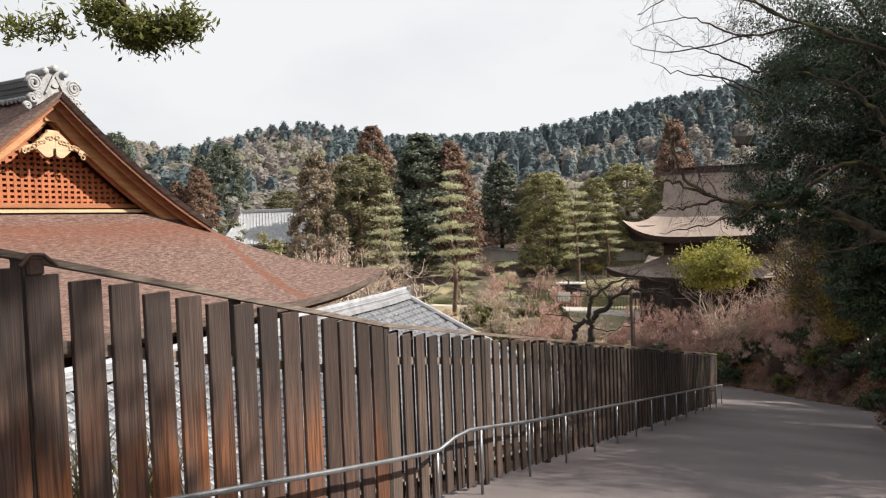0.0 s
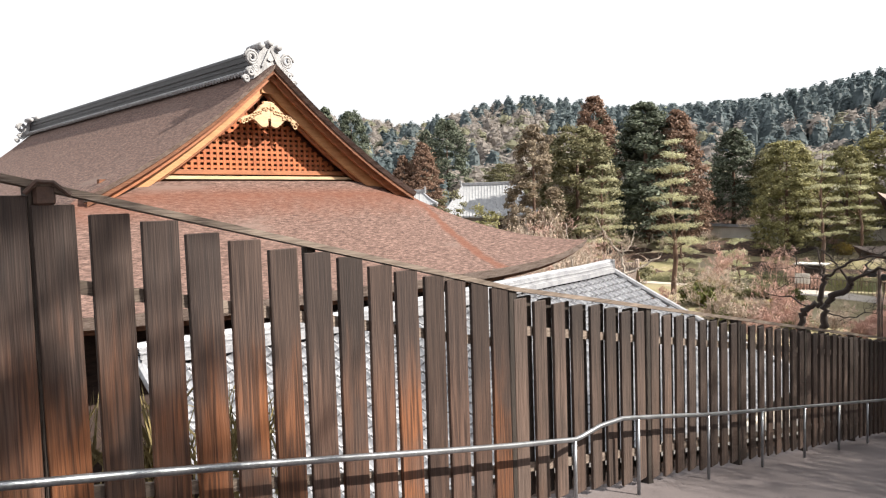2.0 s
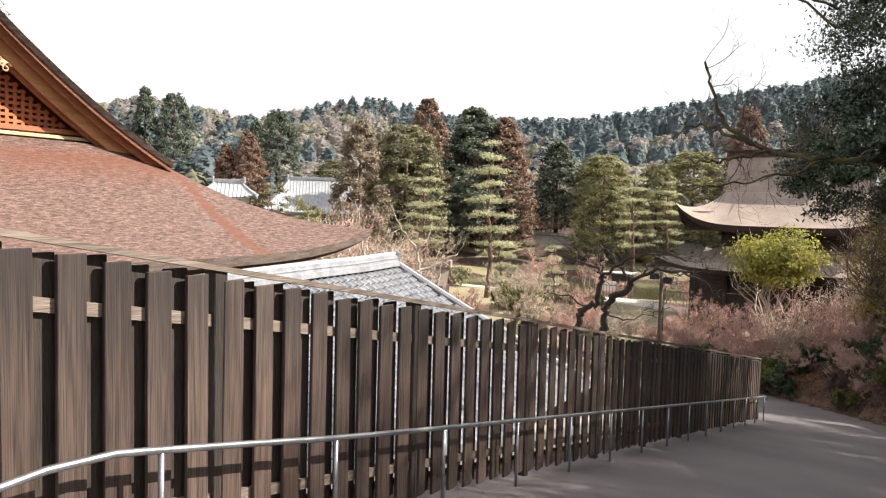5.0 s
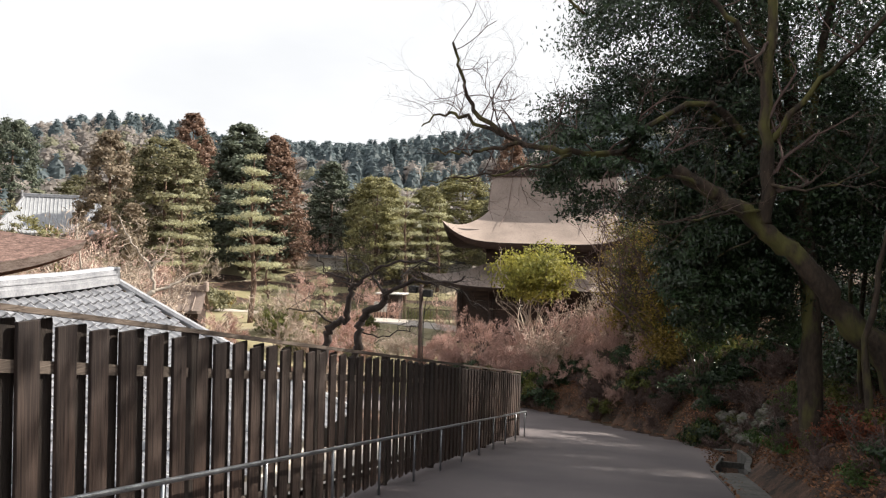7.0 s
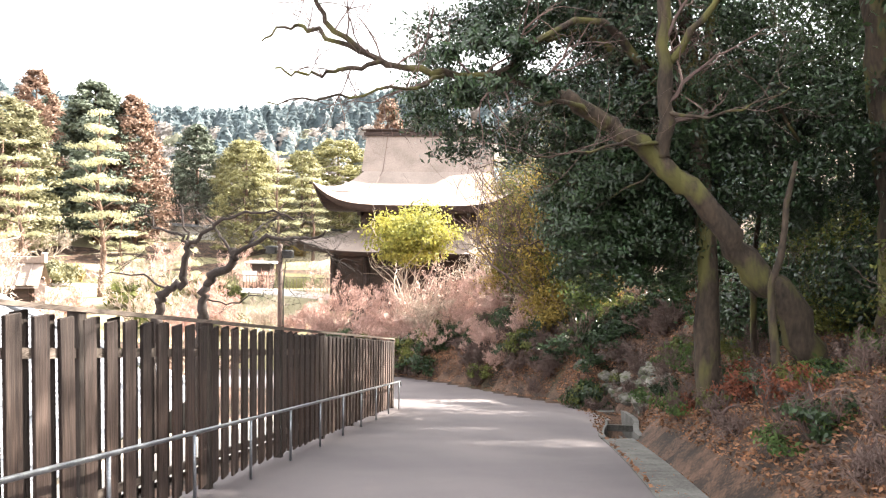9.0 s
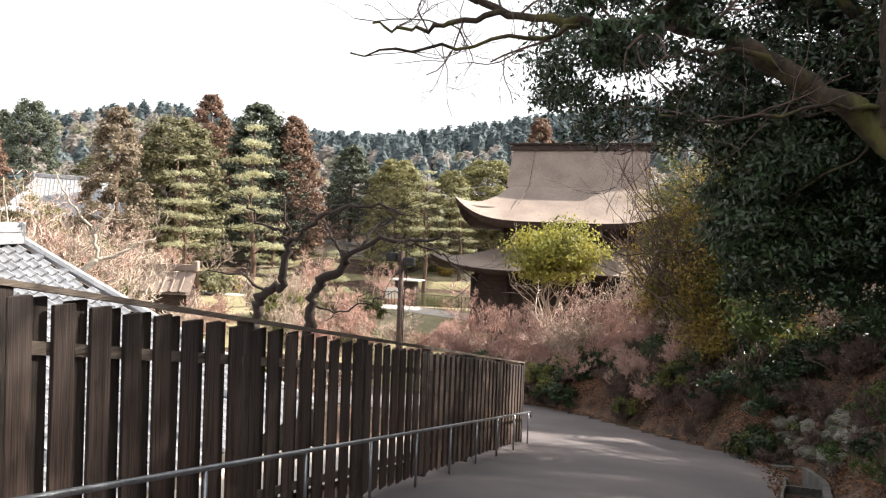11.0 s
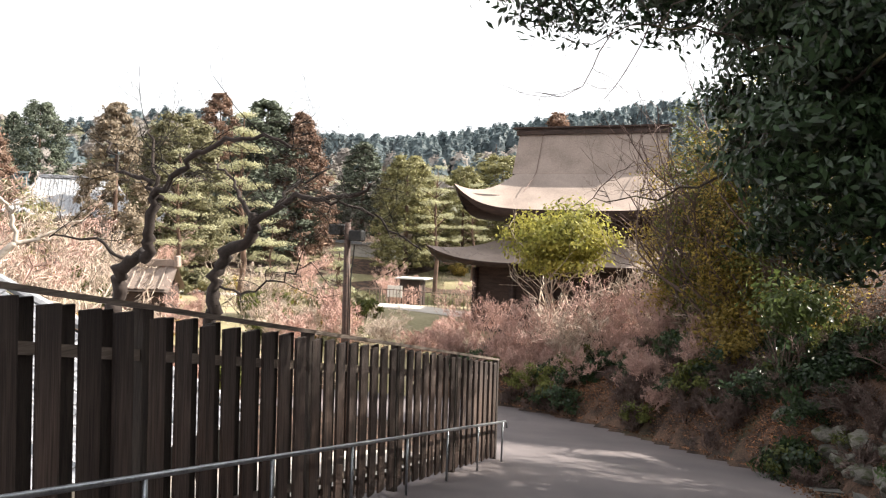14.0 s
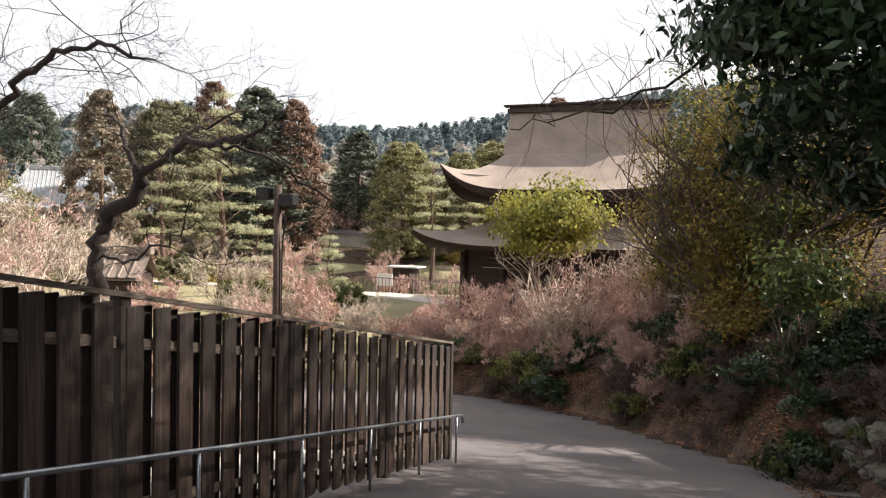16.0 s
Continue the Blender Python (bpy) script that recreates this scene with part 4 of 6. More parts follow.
for s in (1, -1):
    for sw in (0, 1):
        def skirt(u, v, s=s, sw=sw):
            r = LOW0 + (LOW1 - LOW0) * v
            w = 2 * u - 1
            z = LZ0 + (LZ1 - LZ0) * (v + 0.4 * v * (1 - v)) + 0.75 * abs(w) ** 5 * v * v
            a, b = w * r, s * r
            return (PX + b, PY + a, z) if sw else (PX + a, PY + b, z)
        g.grid(skirt, 30, 8, (s > 0) != bool(sw))
hpart("lower_roof", g, M_BARKOLD, smooth=True)
g = Geo()
for s in (1, -1):
    for sw in (0, 1):
        def fascia(u, v, s=s, sw=sw):
            w = 2 * u - 1
            z = LZ1 + 0.75 * abs(w) ** 5 - 0.25 * min(1, v * 2)
            r = LOW1 - 0.1 * min(1, 2 * v) - 1.9 * max(0, 2 * v - 1)
            return (PX + s * r, PY + w * r, z) if sw else (PX + w * r, PY + s * r, z)
        g.grid(fascia, 30, 2, (s > 0) != bool(sw))
hpart("lower_eave", g, M_DARKWOOD, smooth=True)
hpart("lower_wall", Geo().box((PX - 4.9, PY - 4.9, -7.4), (PX + 4.9, PY + 4.9, -3.0)), M_DARKWOOD)
for i in range(6):
    x = PX - 4.9 + 9.8 * i / 5
    hpart("column", Geo().tube([(x, PY - 5.0, -7.3), (x, PY - 5.0, -3.1)], 0.16, 10), M_DARKWOOD, smooth=True)
for i in range(8):
    x = PX - 3.7 + 7.4 * i / 7
    g = Geo().tube([(x, PY - 0.1, 4.55), (x - 0.05, PY - 1.55, 2.02), (x - 0.1, PY - 4.0, 0.85)], 0.02, 4)
    if i in (1, 6):
        hpart("lightning_wire", g, M_TWIG)

# ------------------------------------------------------------------ trees
def grow(g, start, way, length, r0, depth, r, bend=0.35, split=3, up=0.12, tips=None, sides=6, shrink=0.66):
    """A limb that wanders and forks; collects the points along its thinnest twigs."""
    n = 5
    pts, rad = [Vector(start)], [r0]
    d = Vector(way).normalized()
    for i in range(n):
        d = (d + Vector([r.gauss(0, bend) for _ in range(3)]) * 0.5 + Vector((0, 0, up))).normalized()
        pts.append(pts[-1] + d * length / n)
        rad.append(r0 * (1 - 0.45 * (i + 1) / n))
    g.tube(pts, rad, sides, cap=False)
    if depth == 0:
        if tips is not None:
            tips += [tuple(p) for p in pts[1:]]
        return
    for k in range(split):
        i = r.randint(max(1, n - 3), n)
        out = Vector([r.gauss(0, 1) for _ in range(3)])
        out = (out - d * out.dot(d)).normalized()
        grow(g, pts[i], d * r.uniform(0.5, 0.9) + out * r.uniform(0.5, 1.0), length * shrink * r.uniform(0.75, 1.2), rad[i] * 0.68, depth - 1, r, bend, split, up, tips, max(3, sides - 1), shrink)


def polyline(g, pts, r0, r1, r, sides=8, wob=0.03):
    """A limb through given points, rounded and knotty; returns its points and radii."""
    P = [Vector(p) for p in pts]
    out = []
    for i in range(len(P) - 1):
        a, b, c, d = P[max(i - 1, 0)], P[i], P[i + 1], P[min(i + 2, len(P) - 1)]
        for k in range(5):
            t = k / 5
            q = 0.5 * ((2 * b) + (c - a) * t + (2 * a - 5 * b + 4 * c - d) * t * t + (3 * b - a - 3 * c + d) * t ** 3)
            out.append(q + Vector([r.gauss(0, wob) for _ in range(3)]))
    out.append(P[-1])
    rad = [(r0 + (r1 - r0) * i / (len(out) - 1)) * r.uniform(0.9, 1.12) for i in range(len(out))]
    g.tube(out, rad, sides)
    return out, rad


def wooded(name, label, limbs, twigs, bark, seed, twig_len=0.9, twig_n=2.0, depth=2, at=None, category="tree", group="", split=3, r_twig=0.35, rise_less=0.0):
    """A bare tree with set main limbs and random twigs."""
    r = random.Random(seed)
    base = limbs[0][0][0]
    tree = thing(name, label, category, group, at=base)
    inv = Matrix.Translation([-c for c in base])
    g, tg, tips = Geo(), Geo(), []
    for i, (pts, r0, r1) in enumerate(limbs):
        out, rad = polyline(g, pts, r0, r1, r)
        if i:
            for q, w in zip(out[3:], rad[3:]):
                if r.random() < twig_n / 5:
                    way = Vector((r.gauss(0, 1), r.gauss(0, 1), r.gauss(0.35 - rise_less, 0.7 - rise_less)))
                    grow(tg, q, way, twig_len * r.uniform(0.5, 1.2), max(0.006, w * r_twig), depth, r, 0.45, split, 0.05 - 0.2 * rise_less, tips, 5)
    part("trunk", g, bark, tree, smooth=True).matrix_local = inv
    tagged(part("branchwork", tg, twigs, tree), kind="stuff").matrix_local = inv
    return tree, tips


def on_land(x, y, d=0.0):
    return (x, y, land(x, y) - d)


# the two plum trees behind the fence
wooded("plum_tree", "dark gnarled bare plum tree behind the plank fence",
       [([on_land(-7.25, 24.4, 0.2), (-7.22, 24.4, -3.4), (-7.17, 24.4, -2.77), (-7.11, 24.4, -2.24), (-6.94, 24.4, -1.95), (-6.51, 24.4, -1.62), (-6.42, 24.4, -1.36)], 0.112, 0.080),
        ([(-6.46, 24.4, -1.42), (-5.82, 24.3, -1.09), (-5.2, 24.2, -1.05), (-4.6, 24.0, -1.03), (-4.36, 23.9, -0.89)], 0.053, 0.020),
        ([(-5.2, 24.2, -1.05), (-4.6, 24.5, -1.26), (-4.27, 24.6, -1.48), (-3.9, 24.7, -1.75)], 0.023, 0.010),
        ([(-6.42, 24.4, -1.40), (-6.71, 24.5, -1.18), (-7.0, 24.7, -0.86), (-7.5, 24.9, -0.5)], 0.040, 0.016),
        ([(-6.1, 24.35, -1.2), (-6.0, 24.9, -0.8), (-5.6, 25.3, -0.5)], 0.033, 0.012),
        ([(-7.12, 24.4, -2.4), (-6.4, 24.2, -2.45), (-5.7, 24.0, -2.2), (-5.2, 23.9, -1.95)], 0.020, 0.008)],
       M_DARKBARK, M_PLUMTWIG, 21, 0.85, 4.6, 3, split=4, r_twig=0.20, rise_less=0.25, group="plum trees")
wooded("plum_tree", "dark gnarled bare plum tree behind the plank fence",
       [([on_land(-7.2, 22.4, 0.2), (-7.18, 22.4, -3.1), (-7.13, 22.4, -2.45), (-7.05, 22.4, -2.08), (-6.67, 22.4, -1.87), (-6.59, 22.4, -1.61), (-6.49, 22.4, -1.12)], 0.099, 0.064),
        ([(-6.5, 22.4, -1.16), (-6.11, 22.3, -0.86), (-5.6, 22.2, -0.6), (-4.93, 22.1, -0.49), (-4.35, 22.0, -0.62)], 0.043, 0.014),
        ([(-6.5, 22.4, -1.16), (-6.72, 22.4, -0.95), (-7.15, 22.5, -0.84), (-7.51, 22.6, -0.43)], 0.036, 0.014),
        ([(-6.52, 22.4, -1.1), (-6.64, 22.5, -0.76), (-6.82, 22.6, -0.30)], 0.030, 0.010),
        ([(-6.9, 22.4, -2.0), (-7.4, 22.3, -1.75), (-8.0, 22.2, -1.7)], 0.026, 0.010)],
       M_DARKBARK, M_PLUMTWIG, 22, 0.85, 4.6, 3, split=4, r_twig=0.20, rise_less=0.25, group="plum trees")

# lamp pole behind the fence
pole = thing("lamp_pole", "rusty brown lamp pole with two small floodlights", "lamp post", at=on_land(-6.45, 27.4))
PZ = land(-6.45, 27.4)
part("pole", Geo().tube([(0, 0, -0.2), (0, 0, -1.34 - PZ)], [0.075, 0.06], 10), M_RUST, pole, smooth=True)
for dx, dz in ((-0.22, -1.48), (0.20, -1.58)):
    arm = part("arm", Geo().tube([(0, 0, dz - PZ - 0.05), (dx * 0.8, -0.02, dz - PZ)], 0.018, 6), M_RUST, pole)
    part("floodlight", Geo().box((dx - 0.13, -0.12, dz - PZ - 0.10), (dx + 0.13, 0.10, dz - PZ + 0.10), bevel=0.02), M_IRON, pole, "dark small floodlight")
part("conduit", Geo().tube([(0.09, 0, 0.0), (0.085, 0, -2.4 - PZ), (0.15, 0, -1.75 - PZ)], 0.012, 5), M_IRON, pole)

# leaning mossy tree on the bank
lean, tips = wooded("leaning_tree", "leaning mossy old tree with bare reaching limbs on the bank",
       [([on_land(4.1, 20.6, 0.3), (3.6, 20.6, -1.9), (2.9, 20.5, -1.1), (2.2, 20.4, -0.25), (1.55, 20.3, 0.35), (0.9, 20.2, 0.8), (0.2, 20.1, 1.25)], 0.25, 0.10),
        ([(0.3, 20.1, 1.2), (-0.7, 20.0, 1.5), (-1.7, 19.9, 1.55), (-2.5, 19.9, 1.75), (-3.2, 19.8, 2.25), (-3.45, 19.7, 2.9), (-3.6, 19.7, 3.4)], 0.070, 0.020),
        ([(-2.4, 19.9, 1.7), (-3.0, 19.8, 1.55), (-3.5, 19.7, 1.5), (-3.9, 19.6, 1.55)], 0.04, 0.012),
        ([(-2.6, 19.9, 1.8), (-3.4, 20.0, 2.15), (-3.8, 20.0, 2.25), (-4.2, 19.9, 2.0)], 0.045, 0.012),
        ([(1.6, 20.3, 0.3), (1.62, 20.3, 1.4), (1.6, 20.3, 3.0), (1.7, 20.4, 5.0), (1.9, 20.4, 7.5)], 0.12, 0.06),
        ([(1.6, 20.3, 2.6), (1.1, 20.2, 3.6), (0.3, 20.1, 4.3), (-0.6, 20.0, 4.7)], 0.06, 0.012),
        ([(1.62, 20.3, 1.6), (2.2, 20.1, 2.5), (3.0, 19.9, 3.3), (3.9, 19.8, 4.6)], 0.06, 0.015),
        ([(1.6, 20.3, 0.6), (0.9, 19.7, 0.5), (0.1, 19.3, 0.3), (-0.6, 19.1, 0.35)], 0.03, 0.006),
        ([(1.6, 20.3, 1.0), (2.3, 19.6, 0.9), (3.0, 19.3, 1.2)], 0.03, 0.006),
        ([(-1.5, 19.9, 1.5), (-2.0, 19.3, 1.2), (-2.8, 18.8, 1.0), (-3.6, 18.4, 0.9)], 0.03, 0.008),
        ([(1.7, 20.4, 4.8), (0.0, 20.2, 5.6), (-1.8, 20.0, 6.6), (-3.2, 19.9, 7.0), (-4.3, 19.8, 6.6)], 0.05, 0.008),
        ([(-0.5, 20.1, 5.8), (-2.0, 20.0, 5.7), (-3.4, 19.8, 5.5), (-4.4, 19.7, 5.8)], 0.03, 0.007),
        ([(-1.0, 20.1, 6.1), (-2.2, 20.2, 7.2), (-3.4, 20.3, 7.9)], 0.03, 0.007),
        ([(0.7, 20.2, 0.9), (0.3, 19.8, 1.1), (-0.4, 19.4, 1.0)], 0.05, 0.015),
        ([(1.5, 20.4, 0.2), (0.5, 21.6, -0.55), (-0.2, 22.4, -1.0), (-0.9, 22.9, -1.1), (-1.5, 23.2, -1.15)], 0.016, 0.004),
        ([(0.9, 21.2, -0.3), (0.2, 21.6, 0.1), (-0.5, 21.8, 0.35), (-1.3, 22.0, 0.3)], 0.014, 0.004),
        ([(-1.41, 20.20, 4.29), (-2.51, 20.00, 4.82), (-3.46, 19.90, 5.02), (-4.01, 19.80, 5.34)], 0.028, 0.006),
        ([(-1.40, 20.20, 4.78), (-2.36, 20.00, 5.37), (-3.17, 19.90, 5.68), (-3.77, 19.80, 6.03)], 0.028, 0.006),
        ([(-1.58, 20.20, 5.65), (-2.55, 20.00, 6.11), (-3.15, 19.90, 6.39), (-4.35, 19.80, 6.19)], 0.028, 0.006),
        ([(-1.42, 20.20, 3.94), (-2.32, 20.10, 4.74), (-2.79, 20.10, 5.09)], 0.028, 0.006)],
       M_TWIG, M_MOSSBARK, 31, 1.0, 2.5, 3, category="tree")

# evergreen trees on the bank: trunk, limbs, masses of glossy leaves
def evergreen(name, label, base, top, crowns, count, size, leafmat, seed, bark=M_MOSSBARK, r0=0.22, group="bank evergreens", droop=0.5, tight=0.155, gather=110):
    r = np.random.default_rng(seed)
    rr = random.Random(seed)
    tree = thing(name, label, "tree", group, at=base)
    inv = Matrix.Translation([-c for c in base])
    g = Geo()
    polyline(g, [base, tuple((np.array(base) * 0.6 + np.array(top) * 0.4) + np.array([0.1, -0.1, 0])), top], r0, r0 * 0.5, rr, 10, 0.02)
    cen, out, total = [], [], sum((c[3] * c[4] * c[5]) ** 0.8 for c in crowns)
    for cx, cy, cz, rx, ry, rz, *thin in crowns:
        polyline(g, [tuple(np.array(base) * 0.35 + np.array(top) * 0.65), ((cx + top[0]) / 2, (cy + top[1]) / 2, (cz + top[2]) / 2), (cx, cy, cz)], r0 * 0.4, 0.03, rr, 6)
        n = int(count * (rx * ry * rz) ** 0.8 / total * (thin[0] if thin else 1.0))
        clumps = max(12, n // gather)
        d = unit(clumps, r) * (r.uniform(0.45, 1.0, size=(clumps, 1)) ** 0.5) * r.uniform(0.8, 1.15, size=(clumps, 1))
        cl = d * np.array([rx, ry, rz])
        pick = r.integers(0, clumps, n)
        spreadr = tight * (rx * ry * rz) ** (1 / 3)
        p = cl[pick] + r.normal(size=(n, 3)) * spreadr * np.array([1, 1, 0.55])
        out.append(p - cl[pick] * 0.75 + np.array([0, 0, 0.35 * spreadr]))
        cen.append(p + np.array([cx, cy, cz]))
    cen = np.concatenate(cen)
    q = leaves(cen, size, 0.36, droop, r, face=np.concatenate(out), loose=0.8)
    part("trunk", g, bark, tree, smooth=True).matrix_local = inv
    part("crown", quad_mesh("crown", q - np.array(base), leafmat), leafmat, tree)
    return tree


evergreen("evergreen_tree", "tall dark glossy evergreen leaning over the path", on_land(2.65, 21.4, 0.2), (2.2, 22.2, 3.5),
          [(1.9, 22.7, 1.8, 2.0, 1.7, 2.7, 0.85), (-1.1, 21.9, 1.65, 1.5, 1.1, 1.45, 0.9), (-0.75, 19.5, 1.45, 0.75, 0.6, 0.65, 1.3), (0.3, 22.6, 4.5, 2.2, 1.9, 2.2, 0.9), (0.5, 22.9, 7.3, 2.6, 2.2, 2.6, 0.35), (2.4, 24.3, 5.0, 2.6, 2.2, 3.2, 0.22),
           (4.0, 23.0, 6.4, 3.2, 2.6, 3.4, 0.22), (4.2, 22.3, 0.8, 1.8, 1.3, 1.6), (1.05, 21.8, -0.05, 1.1, 0.9, 1.6), (1.0, 21.9, -0.85, 1.0, 0.8, 1.0, 1.3), (1.25, 22.6, -0.2, 1.3, 1.1, 1.5),
           (1.7, 21.9, -0.4, 1.2, 0.8, 1.3), (0.9, 22.0, 0.9, 1.2, 1.0, 1.4)], 480000, 0.098, L_EVER, 41, tight=0.135, gather=240)
for i, (x, y, h, w) in enumerate(((6.4, 18.0, 12.5, 3.2), (7.6, 24.0, 13, 3.6), (6.4, 29.5, 10, 3.2), (11.0, 20.0, 13, 4.0), (10.5, 28.0, 12, 4.0), (14.0, 25.0, 12, 4.4), (10.5, 15.0, 8.5, 3.0), (9.4, 24.6, 11, 3.4), (8.6, 31.5, 9, 3.2), (14.0, 31.0, 12, 4.2), (8.2, 20.6, 9, 2.8), (12.5, 35.5, 10, 4.0), (14.0, 19.5, 7, 3.2), (18.5, 23.0, 7, 3.6), (20.0, 17.0, 7, 3.6), (23.0, 27.0, 8, 4.0), (17.0, 29.5, 8, 3.6), (26.0, 20.0, 8, 4.0))):
    b = on_land(x, y, 0.2)
    evergreen("bank_tree", "dense dark evergreen tree on the leafy bank", b, (x - 0.3, y, b[2] + h * 0.6),
              [(x, y, b[2] + h * 0.62, w, w, h * 0.36), (x - 0.8, y - 0.6, b[2] + h * 0.36, w * 0.8, w * 0.8, h * 0.2)], (24000, 36000, 22000, 36000, 11000, 9000, 4000, 9000, 10000, 16000, 9000, 14000, 9000, 9000, 9000, 9000, 9000, 9000)[i], 0.14 if i < 4 else 0.21, L_WOOD, 50 + i, r0=0.17, tight=0.115)


for i, (x, y, h, w, n) in enumerate(((6.6, 8.3, 12.5, 1.9, 6500),)):
    b = on_land(x, y, 0.2)
    evergreen("bank_tree", "dense dark evergreen tree on the leafy bank", b, (x - 0.3, y, b[2] + h * 0.6),
              [(x, y, b[2] + h * 0.66, w, w, h * 0.30), (x - 1.2, y - 0.8, b[2] + h * 0.52, w * 0.7, w * 0.7, h * 0.14)], n, 0.21, L_WOOD, 75 + i, r0=0.17, tight=0.115)


def shrub(name, label, base, size, count, leafsize, leafmat, twigmat, seed, stems=9, group="", droop=0.1, hollow=0.5, lift=0.5, twig_n=0, vr=0.5):
    """Several stems from the ground with leaves or buds along a loose, uneven crown."""
    r, rr = np.random.default_rng(seed), random.Random(seed)
    sh = thing(name, label, "shrub", group, at=base)
    g, tips = Geo(), []
    for k in range(stems):
        a = rr.uniform(0, 2 * math.pi)
        way = (math.cos(a) * size[0] * 0.6, math.sin(a) * size[1] * 0.6, size[2])
        grow(g, (rr.uniform(-0.2, 0.2), rr.uniform(-0.2, 0.2), -0.15), way, size[2] * rr.uniform(0.45, 0.7), 0.012 + 0.012 * size[2] / 2, 2 + (twig_n > 0), rr, 0.35, 3, 0.1, tips, 5, 0.62)
    tagged(part("stem", g, twigmat, sh), kind="stuff")
    if count:
        clumps = max(10, count // 60)
        d = unit(clumps, r) * (r.uniform(hollow, 1.0, size=(clumps, 1)))
        cl = d * np.array(size) * np.array([1, 1, vr]) * 0.9
        cl[:, 2] += size[2] * lift
        cl *= r.uniform(0.8, 1.12, size=(clumps, 1))
        p = cl[r.integers(0, clumps, count)] + r.normal(size=(count, 3)) * np.array([0.12, 0.12, 0.07]) * min(max(size), 2.2)
        p[:, 2] = np.maximum(p[:, 2], 0.05)
        part("foliage", quad_mesh("foliage", leaves(p, leafsize, 0.5, droop, r, face=p - np.array([0, 0, size[2] * lift * 0.8]), loose=0.8), leafmat), leafmat, sh)
    return sh, tips


def twiggy(name, label, base, size, stems, twigmat, seed, fine=0.010, depth=4, group="", extra=2500, blade=0.16, category="shrub"):
    """A leafless shrub: forked stems ending in a haze of fine buds and twigs."""
    rr, r = random.Random(seed), np.random.default_rng(seed)
    sh = thing(name, label, category, group, at=base)
    g, tips = Geo(), []
    for k in range(stems):
        a = rr.uniform(0, 2 * math.pi)
        grow(g, (rr.uniform(-0.15, 0.15) * size[0], rr.uniform(-0.15, 0.15) * size[1], -0.1), (math.cos(a) * size[0] * 0.8, math.sin(a) * size[1] * 0.8, size[2] * 0.9),
             size[2] * rr.uniform(0.36, 0.5), fine * 2.6, depth - 1, rr, 0.3, 3, 0.08, tips, 5, 0.68)
    tagged(part("stem", g, twigmat, sh), kind="stuff")
    if extra:
        t = np.array(tips)
        extra = int(extra * 1.0)
        p = t[r.integers(0, len(t), extra)] + r.normal(size=(extra, 3)) * 0.020 * max(size)
        away = p / (np.linalg.norm(p, axis=1, keepdims=True) + 1e-6) * np.array([1, 1, 0.8])
        part("twig_haze", quad_mesh("twig_haze", leaves(p, blade, 0.085, -0.1, r, along=away * 0.55), twigmat), twigmat, sh)
    return sh


# shrubs along the bend
shrub("yellow_green_tree", "bright yellow-green broadleaf bush before the hall", on_land(-5.5, 43.3), (2.4, 2.2, 6.0), 13000, 0.18, L_YELLOW, M_TANTWIG, 61, 10, lift=0.82, hollow=0.3, vr=0.20)
EDGE = ((-7.2, 41.4, 1.4, 1.7), (-5.0, 41.0, 1.5, 1.9), (-3.0, 40.4, 1.4, 1.7), (-1.4, 39.2, 1.3, 1.8), (-0.2, 37.9, 1.1, 1.5), (0.9, 36.4, 1.0, 1.5), (-9.4, 41.8, 1.4, 1.6))
PINKS = EDGE + ((-8.8, 43.6, 2.2, 3.2), (-6.2, 41.8, 2.4, 3.2), (-3.4, 41.2, 2.3, 3.6), (-1.2, 40.2, 2.0, 3.0), (-10.8, 44.8, 2.0, 1.7))
for i, (x, y, w, h) in enumerate(PINKS):
    twiggy("bare_shrub", "leafless pinkish-brown twiggy shrub beside the bend", on_land(x, y), (w, w, h), 9, M_PINKTWIG, 70 + i, 0.011, group="bare shrubs", extra=5000, blade=0.22)
for i, (x, y, w, h) in enumerate(((-4.6, 40.6, 1.8, 3.6), (-2.2, 42.6, 2.0, 4.2), (0.2, 38.6, 1.5, 2.6))):
    twiggy("pale_shrub", "leafless pale tan shrub with upright stems", on_land(x, y), (w, w, h), 10, M_TANTWIG, 80 + i, 0.012, group="pale shrubs", extra=1500, blade=0.3)
for i, (x, y, w, h, m) in enumerate(((1.0, 37.6, 1.8, 3.6, L_SHRUB), (0.2, 39.8, 1.9, 4.2, L_SHRUB), (2.0, 36.2, 1.5, 2.4, L_AUTUMN), 
                                     (0.6, 36.0, 1.1, 1.7, L_AUTUMN), (3.2, 37.8, 2.2, 5.0, L_AUTUMN), (1.6, 41.5, 2.2, 5.0, L_SHRUB), (-0.8, 38.0, 0.8, 0.9, L_WOOD), (-0.9, 39.6, 1.6, 7.0, L_AUTUMN), (0.7, 38.2, 1.7, 7.6, L_SHRUB), (1.9, 37.4, 1.5, 6.0, L_AUTUMN), (2.6, 38.8, 2.0, 8.0, L_SHRUB), (0.5, 36.6, 1.4, 7.4, L_AUTUMN), (1.5, 35.8, 1.5, 8.2, L_SHRUB), (-0.6, 38.6, 1.3, 7.8, L_SHRUB))):
    shrub("bank_shrub", "olive and yellowing leafy shrub on the bank", on_land(x, y), (w, w, h), 5200 if h < 4.5 else 7500, 0.115, m, M_TWIG, 90 + i, 8, "bank shrubs")
shrub("laurel_shrub", "low bright green glossy laurel shrub on the bank", on_land(1.7, 32.5), (0.85, 0.85, 2.6), 1800, 0.14, leaf("bright_laurel_leaf", (0.135, 0.165, 0.050), (0.065, 0.090, 0.030), 0.4, 0.3, 0.4), M_TWIG, 120, 6, lift=0.85, vr=0.25)
